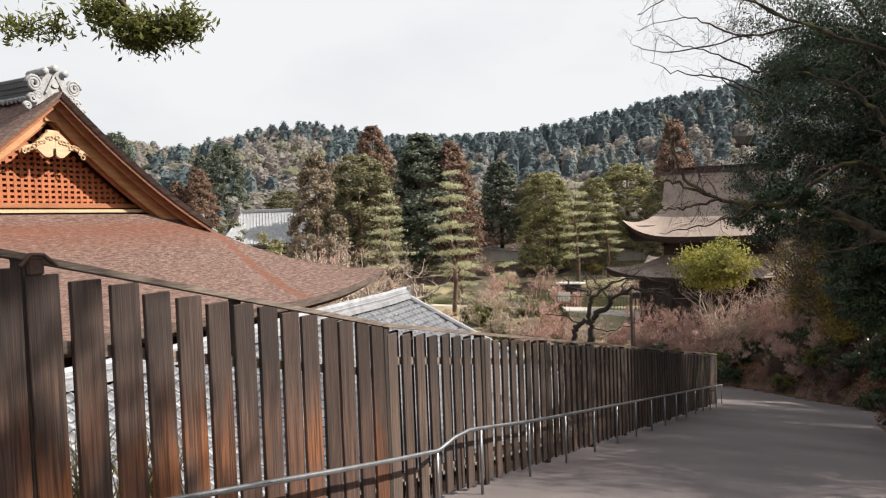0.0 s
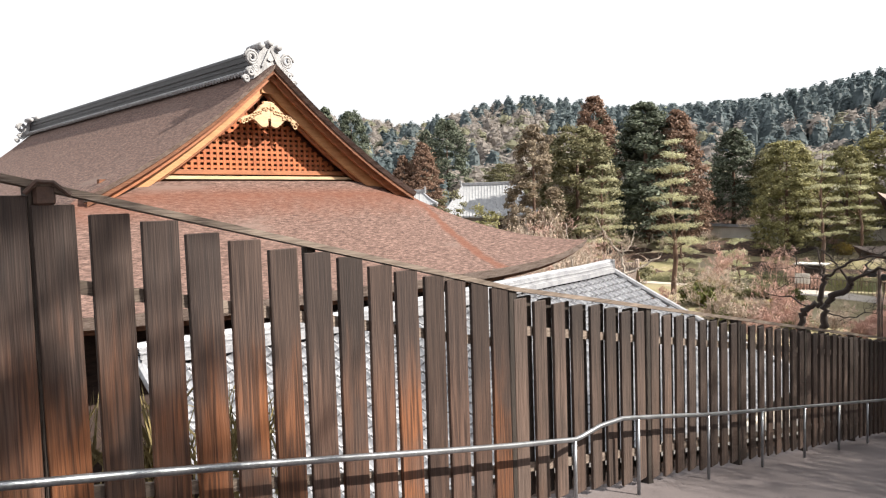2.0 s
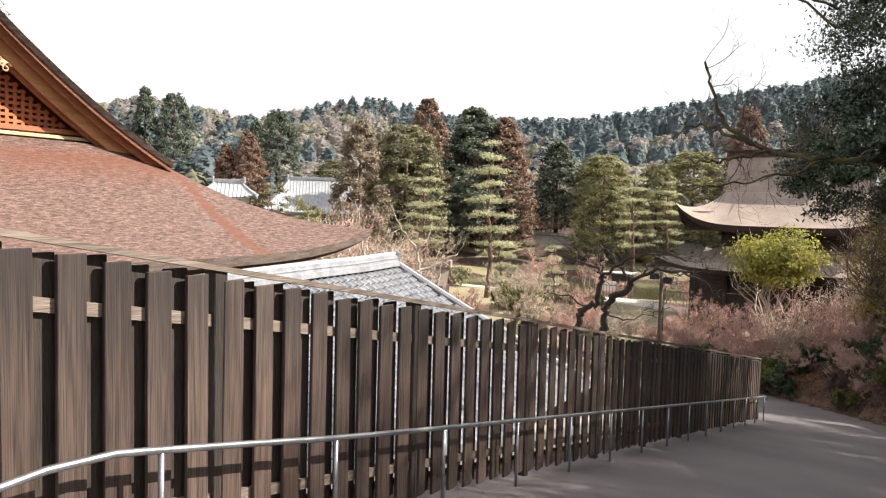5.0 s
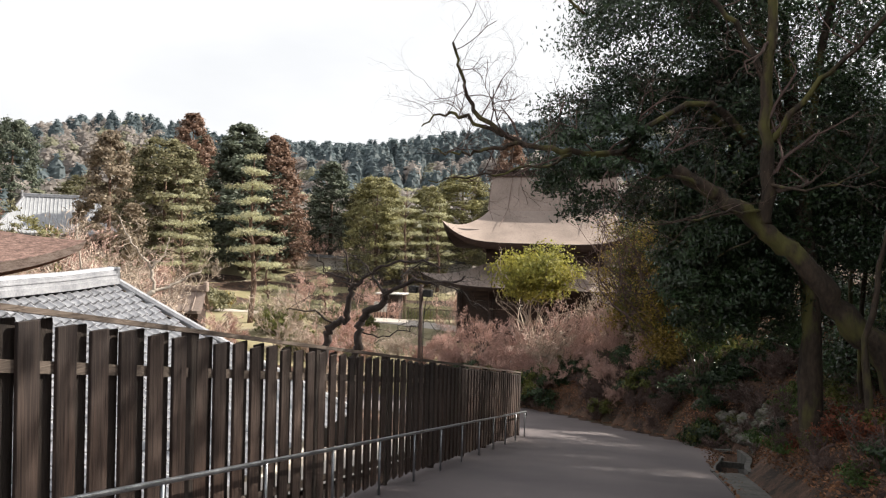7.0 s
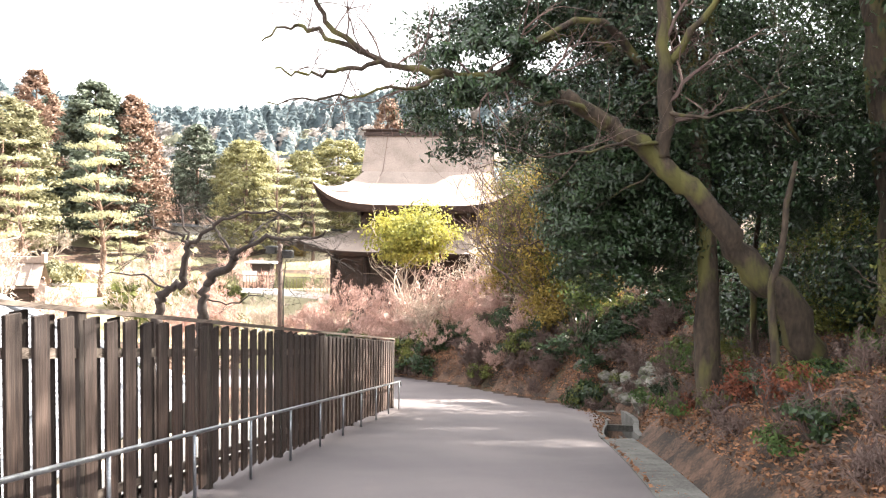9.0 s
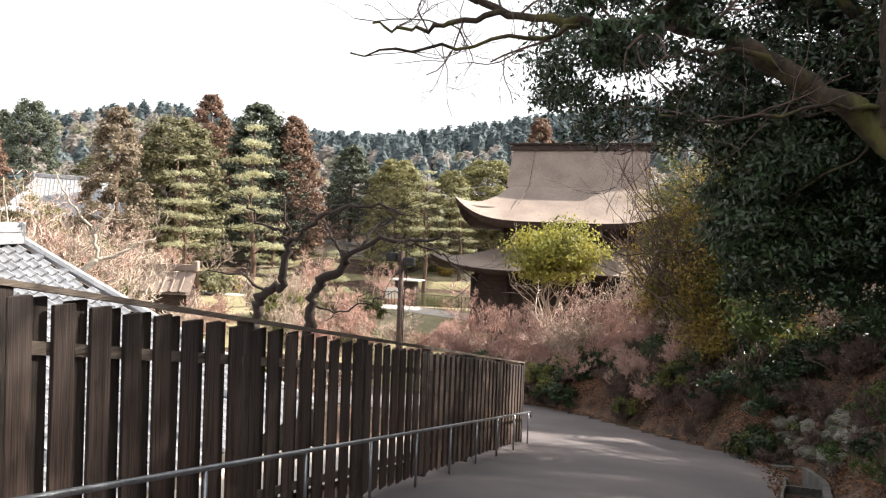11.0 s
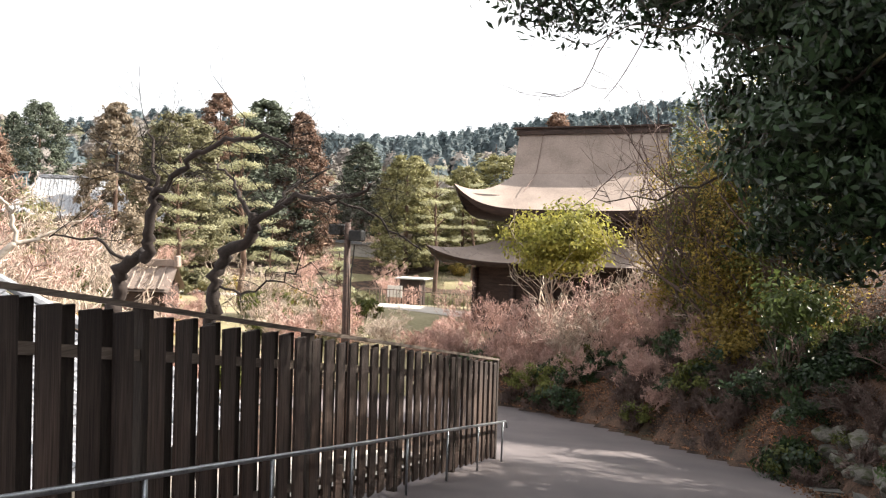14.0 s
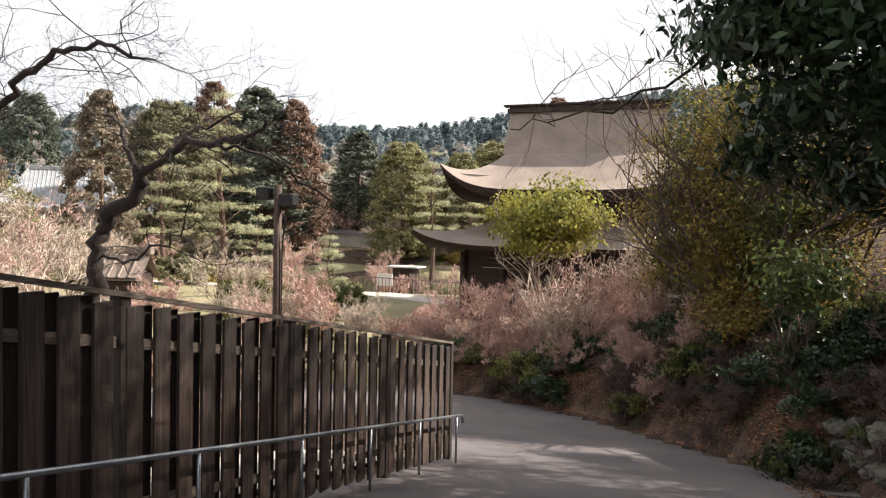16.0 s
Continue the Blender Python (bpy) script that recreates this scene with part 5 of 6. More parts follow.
for i, (x, y) in enumerate(((2.5, 24.0), (2.9, 18.5), (3.6, 16.0), (2.6, 13.2), (3.4, 22.8), (4.6, 18.0), (2.3, 32.4))):
    clump = shrub("fern_clump", "low green undergrowth clump among fallen leaves", on_land(x, y), (0.50, 0.50, 0.42), 850, 0.070, L_SHRUB if i % 2 else L_WOOD, M_TWIG, 130 + i, 4, "undergrowth")[0]
    r_u = random.Random(700 + i)
    for _ in range(9):
        yy = r_u.uniform(11, 36)
        xx = 2.5 + 5.0 * r_u.random() ** 1.5
        if road_edge(xx, yy) > 0.9:
            s = r_u.uniform(0.5, 1.3)
            o = copy_thing(clump, pose(xx, yy, land(xx, yy) - 0.03, 0, 0, r_u.uniform(0, 360)))
            o.scale = (s, s, s)
for i, (x, y, h) in enumerate(((3.1, 19.6, 3.2), (3.9, 23.2, 4.0), (4.8, 16.8, 5.0), (5.4, 21.5, 6.0), (4.2, 25.5, 4.5))):
    b = on_land(x, y, 0.1)
    g = Geo()
    polyline(g, [b, (x - 0.1, y, b[2] + h * 0.5), (x + 0.15, y + 0.1, b[2] + h)], 0.07, 0.03, random.Random(i), 7)
    single("sapling", g, M_MOSSBARK, "thin bare sapling trunk on the bank", "tree", "saplings", smooth=True)

for i in range(11):
    a = radians(10 + 6.8 * i)
    x, y = -9.0 + (11.7 + 0.4 * (i % 2)) * math.cos(a), 27.0 + (13.7 + 0.5 * (i % 2)) * math.sin(a)
    twiggy("bare_shrub", "leafless pinkish-brown twiggy shrub hanging over the road edge", on_land(x, y), (0.95, 0.95, 1.35) if i > 4 else (0.8, 0.8, 0.8), 8, M_PINKTWIG if i > 4 else M_TWIG, 640 + i, 0.010, group="bare shrubs", extra=2600 if i > 4 else 900, blade=0.20)
r_v = random.Random(81)
low = [twiggy("bank_undergrowth", "low leafless pinkish undergrowth at the road edge", on_land(-2.0, 38.4), (1.0, 1.0, 1.0), 8, M_PINKTWIG, 96, 0.009, group="bend undergrowth", extra=1800, blade=0.16),
       twiggy("bank_undergrowth", "low dry tan undergrowth at the road edge", on_land(0.6, 35.2), (0.9, 0.9, 0.8), 8, M_TWIG, 97, 0.009, group="bend undergrowth", extra=1600, blade=0.16),
       shrub("bank_undergrowth", "low dark leafy undergrowth at the road edge", on_land(-4.2, 39.3), (0.8, 0.8, 0.75), 900, 0.11, L_WOOD, M_TWIG, 98, 5, "bend undergrowth")[0],
       shrub("bank_undergrowth", "low olive leafy undergrowth at the road edge", on_land(1.3, 34.2), (0.7, 0.7, 0.8), 700, 0.10, L_SHRUB, M_TWIG, 99, 5, "bend undergrowth")[0]]
left = 165
while left:
    x, y = r_v.uniform(-9.5, 4.0), r_v.uniform(29.5, 42.5)
    if 0.05 < road_edge(x, y) < 2.6 and (y > 33 or x > 1.0):
        s = r_v.uniform(0.6, 1.25)
        o = copy_thing(low[r_v.choice((0, 0, 1, 1, 2, 2, 3) if x < -1.0 else (1, 1, 2, 2, 2, 3))], pose(x, y, land(x, y) - 0.04, 0, 0, r_v.uniform(0, 360)))
        o.scale = (s, s, s * r_v.uniform(0.8, 1.2))
        left -= 1

# russet, green and dry growth scattered over the leafy bank
L_RED = leaf("winter_red_leaf", (0.250, 0.088, 0.048), (0.120, 0.040, 0.026), 0.5, 0.3)
L_HERB = leaf("fresh_herb_leaf", (0.120, 0.175, 0.050), (0.050, 0.085, 0.026), 0.5, 0.3)
r_g = random.Random(313)
seeds = [shrub("rusty_shrub", "low rust-red winter shrub among fallen leaves", on_land(2.75, 18.2), (0.42, 0.42, 0.55), 900, 0.058, L_RED, M_TWIG, 141, 6, "rusty shrubs")[0],
         shrub("herb_patch", "low spreading patch of fresh green herbs", on_land(3.5, 16.4), (0.75, 0.75, 0.22), 900, 0.075, L_HERB, M_TWIG, 142, 4, "herb patches", lift=0.3)[0],
         twiggy("dry_brush", "knee-high dry brown brushwood on the bank", on_land(3.2, 20.4), (0.6, 0.6, 0.75), 7, M_TWIG, 143, 0.006, 3, "dry brush", 420, 0.13),
         twiggy("dry_brush", "tuft of thin dry stalks on the bank", on_land(2.7, 25.4), (0.4, 0.4, 0.45), 6, M_TWIG, 144, 0.005, 3, "dry brush", 260, 0.12)]
left = 120
while left:
    y = r_g.uniform(10.5, 33.0)
    x = 2.35 + 4.2 * r_g.random() ** 1.6
    if road_edge(x, y) < 0.85:
        continue
    kind = r_g.choice((0, 1, 1, 2, 2, 2, 3)) if y < 22 else r_g.choice((2, 2, 3, 3, 1))
    q = r_g.uniform(0.55, 1.35)
    o = copy_thing(seeds[kind], pose(x, y, land(x, y) - 0.03, 0, 0, r_g.uniform(0, 360)))
    o.scale = (q, q, q * r_g.uniform(0.8, 1.2))
    left -= 1

# leafy understory up to the crest of the bank
under_story = [shrub("understory_shrub", "loose dark evergreen understory shrub on the bank", on_land(6.2, 22.8), (1.3, 1.3, 2.3), 5200, 0.105, L_EVER, M_TWIG, 151, 7, "understory shrubs", hollow=0.3)[0],
               shrub("understory_shrub", "loose olive understory shrub on the bank", on_land(5.0, 19.0), (1.1, 1.1, 1.8), 3600, 0.095, L_SHRUB, M_TWIG, 152, 7, "understory shrubs", hollow=0.3)[0],
               shrub("understory_shrub", "low green evergreen understory shrub on the bank", on_land(4.6, 26.4), (1.0, 1.0, 1.4), 3200, 0.095, L_WOOD, M_TWIG, 153, 6, "understory shrubs", hollow=0.3)[0]]
left = 64
while left:
    y = r_g.uniform(15.5, 36.0)
    x = 4.4 + 8.5 * r_g.random()
    if road_edge(x, y) < 2.6:
        continue
    q = r_g.uniform(0.7, 1.3)
    o = copy_thing(under_story[r_g.choice((0, 0, 1, 2))], pose(x, y, land(x, y) - 0.05, 0, 0, r_g.uniform(0, 360)))
    o.scale = (q, q, q * r_g.uniform(0.8, 1.25))
    left -= 1

# an old thick trunk higher on the bank
wooded("old_tree", "thick reddish-brown old trunk with broken lower limbs on the bank",
       [([on_land(5.6, 21.6, 0.3), (5.5, 21.6, -0.6), (5.25, 21.6, 1.2), (5.0, 21.6, 3.4), (4.9, 21.7, 6.5)], 0.32, 0.24),
        ([(5.15, 21.6, 2.0), (5.6, 21.3, 2.7), (6.2, 21.0, 3.1)], 0.16, 0.06),
        ([(5.1, 21.6, 3.2), (4.5, 21.2, 3.9), (3.8, 20.9, 4.2)], 0.10, 0.03)],
       M_TWIG, M_MOSSBARK, 35, 0.8, 1.5, 2)

# fallen leaves and dry grass
n = 190000
lx, ly = rng.uniform(1.2, 8.5, n), rng.uniform(6, 44, n)
keep = np.array([road_edge(a, b) > -0.5 * rng.random() ** 3 and rng.random() < math.exp(-max(0, road_edge(a, b)) / 5) for a, b in zip(lx, ly)])
lx2, ly2 = rng.uniform(-9, 2.5, 110000), rng.uniform(31, 43, 110000)
keep2 = np.array([road_edge(a, b) > -0.4 * rng.random() ** 3 for a, b in zip(lx2, ly2)])
px_, py_ = np.concatenate([lx[keep], lx2[keep2]]), np.concatenate([ly[keep], ly2[keep2]])
pz_ = np.array([max(land(a, b), road_z(b) + 0.03 if road_edge(a, b) < 0 else -99) + 0.03 for a, b in zip(px_, py_)]) + np.where(py_ > 31, 0.05, 0.0) + rng.uniform(0, 0.04, len(px_))
tagged(new("fallen_leaves", quad_mesh("fallen_leaves", leaves(np.stack([px_, py_, pz_], 1), 0.060, 0.6, 0.0, rng, flat=0.6), L_LITTER)),
       "russet and tan fallen leaves covering the bank", "leaf litter", kind="stuff")

r_b = random.Random(41)
for i in range(26):
    y = r_b.uniform(12, 34)
    x = 2.6 + 3.5 * r_b.random()
    a, ln = r_b.uniform(0, 6.28), r_b.uniform(0.4, 1.3)
    if road_edge(x, y) < 0.9:
        continue
    g = Geo()
    polyline(g, [(x + math.cos(a) * ln * t, y + math.sin(a) * ln * t, land(x + math.cos(a) * ln * t, y + math.sin(a) * ln * t) + 0.04 + 0.05 * math.sin(t * 3)) for t in (0, 0.35, 0.7, 1.0)], 0.022, 0.008, r_b, 5, 0.02)
    single("fallen_branch", g, M_TWIG, "dead grey-brown branch lying in fallen leaves", "branch", "fallen branches")

g = Geo()
polyline(g, [(x, y, land(x, y) + 0.07) for x, y in ((1.78, 12.5), (2.05, 13.0), (2.35, 13.5), (2.75, 14.1))], 0.13, 0.10, random.Random(4), 10, 0.012)
single("fallen_log", g, M_MOSSBARK, "short mossy log lying at the foot of the bank", "log", smooth=True)

for i, (x, y) in enumerate(((-4.35, 3.2), (-4.5, 2.6), (-4.6, 3.9))):
    b = on_land(x, y)
    n = 130
    c = np.stack([rng.normal(0, 0.10, n), rng.normal(0, 0.14, n), rng.uniform(0.2, 0.75, n)], 1)
    al = np.stack([rng.normal(0, 0.25, n), rng.normal(0, 0.25, n), np.ones(n)], 1)
    ob = thing("dry_grass", "tuft of dry straw-coloured grass behind the fence", "grass", "dry grass tufts", at=b)
    part("blade_tuft", quad_mesh("blade_tuft", leaves(c, 0.75, 0.025, 0.0, rng, along=al), L_GRASS), L_GRASS, ob)

# pale mossy stones let into the foot of the bank
stones = thing("stone_facing", "pale mossy stone facing at the foot of the bank", "retaining wall", at=on_land(2.4, 32.0))
M_STONE = material("pale_mossy_stone", (0.180, 0.168, 0.146), (0.072, 0.065, 0.055), 3, 0.9, 0.9, fine=18, each=0.3, spots=((0.055, 0.060, 0.028), 2.0, 0.50))
r_s = random.Random(17)


def rock(seed, m=None):
    b = bmesh.new()
    bmesh.ops.create_icosphere(b, subdivisions=2, radius=1)
    rs = random.Random(seed)
    o = Vector((rs.uniform(0, 50), 0, 0))
    for v in b.verts:
        v.co *= 0.85 + 0.35 * noise.noise(v.co * 1.3 + o)
        v.co = Vector([max(-0.72, min(0.72, c)) for c in v.co])
    me = bpy.data.meshes.new("stone")
    b.to_mesh(me)
    b.free()
    me.materials.append(M_STONE)
    return me


rocks = [rock(i) for i in range(5)]
for i in range(96):
    y = 26.2 + 6.2 * i / 96 + r_s.uniform(-0.15, 0.15)
    row = r_s.choice((0, 1, 2, 3))
    x = 1.55 + (0.85 if y < 30.6 else 0.35) + 0.28 * row
    while road_edge(x, y) < 0.3 + 0.25 * row:
        x += 0.1
    while road_edge(x, y) > 0.75 + 0.25 * row:
        x -= 0.1
    ob = new("stone", r_s.choice(rocks))
    ob.parent = stones
    m = pose(x, y, land(x, y) - 0.05, r_s.uniform(-20, 20), r_s.uniform(-20, 20), r_s.uniform(0, 360)) @ Matrix.Diagonal((r_s.uniform(0.18, 0.34), r_s.uniform(0.24, 0.44), r_s.uniform(0.12, 0.20), 1))
    ob.matrix_local = Matrix.Translation([-c for c in on_land(2.4, 32.0)]) @ m

# overhanging cedar limb above the start of the path
r_l = random.Random(77)
ob = thing("cedar_tree", "tall cedar with a spray of green needles hanging over the fence", "tree", at=on_land(-5.6, -2.2, 0.2))
inv = Matrix.Translation([-c for c in on_land(-5.6, -2.2, 0.2)])
g, tw, tips = Geo(), Geo(), []
polyline(g, [on_land(-5.6, -2.2, 0.2), (-5.6, -2.2, 3.5), (-5.5, -2.1, 9.0)], 0.24, 0.12, r_l, 10)
polyline(g, [(-5.6, -2.2, 4.6), (-5.2, 0.6, 4.6), (-4.5, 2.7, 3.4), (-4.12, 3.55, 2.8)], 0.06, 0.015, r_l, 7)
polyline(g, [(-5.2, 0.6, 4.6), (-5.3, 2.2, 3.8), (-5.15, 3.0, 3.0)], 0.02, 0.006, r_l, 5)
cc = np.array([(-4.08, 3.56, 2.70)] * 8 + [(-4.3, 3.46, 2.86)] * 3 + [(-3.88, 3.72, 2.76)] * 4 + [(-4.62, 3.31, 2.78)] + [(-4.87, 3.2, 2.78)])
pick = cc[rng.integers(0, len(cc), 4200)]
p = pick + rng.normal(size=(4200, 3)) * np.array([0.075, 0.075, 0.055])
part("trunk", g, M_MOSSBARK, ob, smooth=True).matrix_local = inv
part("needle_spray", quad_mesh("needle_spray", leaves(p, 0.062, 0.28, 0.5, rng) - np.array(on_land(-5.6, -2.2, 0.2)), L_SHRUB), L_SHRUB, ob)

# ------------------------------------------------------------------ conifers and pines of the garden
def conifer_mesh(kind, seed, n=22000):
    """Crown of a 1 m high, 0.4 m wide conifer: soft lobes of small sprays round the stem."""
    r = np.random.default_rng(seed)
    lobes = {"round": 330, "ragged": 190, "spire": 320}[kind]
    h = r.uniform(0.06, 0.985, lobes)
    if kind == "round":
        wide = 0.20 * np.clip(1 - np.abs((h - 0.36) / 0.66) ** 2.4, 0, 1) ** 0.6
    elif kind == "ragged":
        wide = 0.20 * np.clip((1.0 - h) * 1.35, 0, 1) ** 0.55 * np.minimum(1, 0.45 + h * 2.2)
    else:
        wide = 0.20 * np.clip((1.0 - h) * 1.25, 0, 1) ** 0.62 * np.minimum(1, 0.6 + h * 2)
    wide = wide * r.uniform(0.35, 1.15, lobes) ** 0.4
    a = r.uniform(0, 2 * np.pi, lobes)
    big = r.uniform(0.6, 1.25, lobes) * (0.5 + 0.5 * np.minimum(1, wide / 0.12))
    k = r.integers(0, lobes, n)
    d = r.normal(size=(n, 3))
    c = np.stack([np.cos(a[k]) * wide[k], np.sin(a[k]) * wide[k], h[k]], 1) + d * big[k][:, None] * np.array([0.019, 0.019, 0.014])
    face = d * np.array([1, 1, 1]) + np.stack([np.cos(a[k]), np.sin(a[k]), np.full(n, 0.5)], 1) * 1.2
    return leaves(c, 0.019, 0.6, 0.1, r, face=face, loose=0.8)


CON = {}
for kind, mats in (("spire", (L_DARKCON, L_RUST, L_OLIVECON, L_GOLDCON)), ("round", (L_DARKCON, L_OLIVECON, L_GOLDCON, L_RUST)), ("ragged", (L_BROWN, L_RUST, L_DARKCON))):
    for j, m in enumerate(mats):
        CON[kind, m.name] = quad_mesh("crown", conifer_mesh(kind, 200 + 10 * j + len(kind)), m)
me_ctrunk = Geo().tube([(0, 0, -0.05), (0, 0, 0.45), (0, 0, 0.93)], [0.016, 0.011, 0.003], 7).mesh("trunk", M_PINEBARK, True)


def conifer(kind, mat, x, y, top, width, label, turn=0):
    z = land(x, y) - 0.1
    ob = thing("conifer", label, "tree", "garden conifers", at=(x, y, z))
    h = top - z
    ob.rotation_euler = (0, 0, turn)
    ob.scale = (width / 0.33, width / 0.33, h)
    for nm, me in (("trunk", me_ctrunk), ("crown", CON[kind, mat.name])):
        p = new(nm, me)
        p.parent = ob
    return ob


CONIFERS = (
    ("spire", L_DARKCON, -49.4, 89.7, 13.9, 10.5), ("ragged", L_RUST, -64.8, 101.4, 17.4, 7.4), ("round", L_OLIVECON, -52.4, 78.3, 10.3, 7.8),
    ("ragged", L_BROWN, -52.5, 69.6, 10.0, 5.8), ("spire", L_RUST, -79.9, 78.3, 10.6, 5.6), ("spire", L_RUST, -81.9, 76.1, 8.7, 4.0),
    ("round", L_DARKCON, -91.2, 95.3, 16.1, 6.2), ("round", L_DARKCON, -110.1, 89.1, 19.3, 5.5), ("spire", L_DARKCON, -113.0, 85.4, 20.1, 5.5),
    ("spire", L_DARKCON, -43.7, 103.7, 10.6, 7.2), ("round", L_GOLDCON, -32.4, 92.1, 7.4, 6.0), ("round", L_GOLDCON, -27.3, 96.9, 6.6, 4.6),
    ("round", L_GOLDCON, -24.5, 103.5, 8.6, 7.6), ("spire", L_DARKCON, -97.4, 96.2, 15.0, 4.8),
    ("ragged", L_RUST, -19.5, 112.0, 15.2, 6.0), ("spire", L_RUST, -45.8, 91.5, 12.6, 7.0), ("ragged", L_BROWN, -60.5, 84.0, 10.2, 5.0),
    ("spire", L_DARKCON, -58.0, 104.0, 13.5, 6.0), ("round", L_OLIVECON, -37.5, 104.0, 8.2, 6.5), ("round", L_OLIVECON, -18.0, 100.0, 6.4, 5.6),
    ("spire", L_DARKCON, -70.0, 112.0, 16.0, 6.0), ("round", L_OLIVECON, -72.0, 88.0, 7.0, 6.5))
TINT = {L_DARKCON.name: "dark green conifer with dense drooping branches", L_RUST.name: "winter-rusted cedar with reddish brown foliage", L_OLIVECON.name: "olive green rounded conifer in the garden",
        L_BROWN.name: "brown half-bare winter conifer", L_GOLDCON.name: "golden green rounded conifer"}
for i, (kind, mat, x, y, top, w) in enumerate(CONIFERS):
    conifer(kind, mat, x, y, top, w, TINT[mat.name], i * 1.7)


def pine(x, y, top, width, seed, layers=13, label="tall garden pine with cloud-pruned flat needle pads"):
    z = land(x, y) - 0.1
    rr, r = random.Random(seed), np.random.default_rng(seed)
    tree = thing("garden_pine", label, "tree", "garden pines", at=(x, y, z))
    h = top - z
    g = Geo()
    out, rad = polyline(g, [(0, 0, -0.1), (0.15, 0.05, h * 0.3), (-0.1, 0, h * 0.6), (0.05, 0, h * 0.97)], 0.017 * h + 0.03, 0.035, rr, 8, 0.03)
    pads = []
    for k in range(layers):
        t = 0.36 + 0.64 * k / (layers - 1)
        c = out[min(len(out) - 1, int(t * (len(out) - 1)))]
        reach = width * 0.5 * (1.0 - 0.60 * max(0, t - 0.30) / 0.70) * rr.uniform(0.7, 1.1)
        arms = rr.choice((3, 4)) if t < 0.95 else 1
        a0 = rr.uniform(0, 6.3)
        for j in range(arms):
            a = a0 + j * 2 * math.pi / arms + rr.uniform(-0.5, 0.5)
            far = reach * rr.uniform(0.55, 1.05) if t < 0.95 else 0.05
            e = Vector((c.x + math.cos(a) * far, c.y + math.sin(a) * far, h * t + rr.uniform(-0.22, 0.12)))
            g.tube([c, (c + e) / 2 + Vector((0, 0, 0.08)), e], [0.05, 0.035, 0.015], 5)
            pads.append((e, a, far, rr.uniform(0.8, 1.15) * (0.30 + 0.085 * width)))
    for e, a, far, s in pads:
        n = 300
        tuft = np.array([(rr.gauss(-0.25 * far, 0.42 * s + 0.12 * far), rr.gauss(0, 0.42 * s), rr.gauss(0, 0.045)) for _ in range(9)])
        tuft = np.stack([tuft[:, 0] * math.cos(a) - tuft[:, 1] * math.sin(a), tuft[:, 0] * math.sin(a) + tuft[:, 1] * math.cos(a), tuft[:, 2]], 1)
        c = np.array(e) + tuft[r.integers(0, 9, n)] + r.normal(size=(n, 3)) * np.array([0.15, 0.15, 0.07]) * (0.55 + 0.12 * width)
        al = np.stack([r.normal(size=n) * 0.9, r.normal(size=n) * 0.9, np.full(n, 0.7)], 1)
        tagged(part("needle_pad", quad_mesh("needle_pad", leaves(c, 0.20, 0.26, -0.2, r, along=al, face=c - np.array(e) + np.array([0, 0, 0.35]), loose=0.6), L_PINE), L_PINE, tree), kind="stuff")
    part("trunk", g, M_PINEBARK, tree, smooth=True)
    return tree


for i, (x, y, top, w, n) in enumerate(((-26.3, 52.2, 5.45, 5.0, 8), (-37.0, 59.6, 4.1, 5.4, 7), (-26.8, 86.6, 5.6, 6.0, 8), (-27.9, 67.6, -2.9, 3.4, 4), (-31.5, 74.7, -3.5, 2.6, 4),
                                        (-30.5, 62.0, -1.4, 4.2, 5), (-24.5, 92.0, 4.0, 4.8, 7))):
    pine(x, y, top, w, 300 + i, n)

# bare cherries and pale trees of the garden
for i, (x, y, w, h, m) in enumerate(((-28.6, 43.8, 3.6, 5.2, M_TANTWIG), (-22.5, 37.0, 3.8, 5.6, M_TANTWIG), (-18.5, 33.0, 3.0, 4.6, M_TANTWIG), (-42.4, 98.8, 5.5, 6.0, M_PINKTWIG), (-36.5, 100.0, 5.5, 5.5, M_PINKTWIG),
                                     (-28.9, 79.5, 3.0, 4.4, M_PINKTWIG), (-21.0, 62.5, 2.8, 3.6, M_PINKTWIG), (-24.5, 57.5, 2.8, 3.4, M_PINKTWIG), (-19.5, 44.0, 2.6, 2.4, M_TANTWIG),
                                     (-33.0, 50.0, 3.0, 4.0, M_TANTWIG), (-44.0, 66.0, 3.2, 4.6, M_PINKTWIG), (-15.0, 66.0, 3.0, 4.4, M_PINKTWIG), (-38.5, 49.0, 4.0, 7.0, M_TANTWIG), (-30.5, 38.5, 3.6, 6.4, M_TANTWIG), (-21.0, 30.2, 3.0, 6.6, M_TANTWIG), (-25.0, 34.6, 3.2, 7.0, M_PINKTWIG), (-44.0, 57.0, 3.6, 6.5, M_PINKTWIG), (-34.0, 45.0, 3.4, 5.6, M_PINKTWIG), (-25.5, 30.0, 2.6, 4.4, M_PINKTWIG))):
    twiggy("bare_tree", "leafless pale garden tree with fine twigs" if m is M_TANTWIG else "leafless cherry with reddish buds", on_land(x, y), (w, w, h), 4, m, 400 + i, 0.022, 4, "bare garden trees", 1600, 0.35, category="tree")
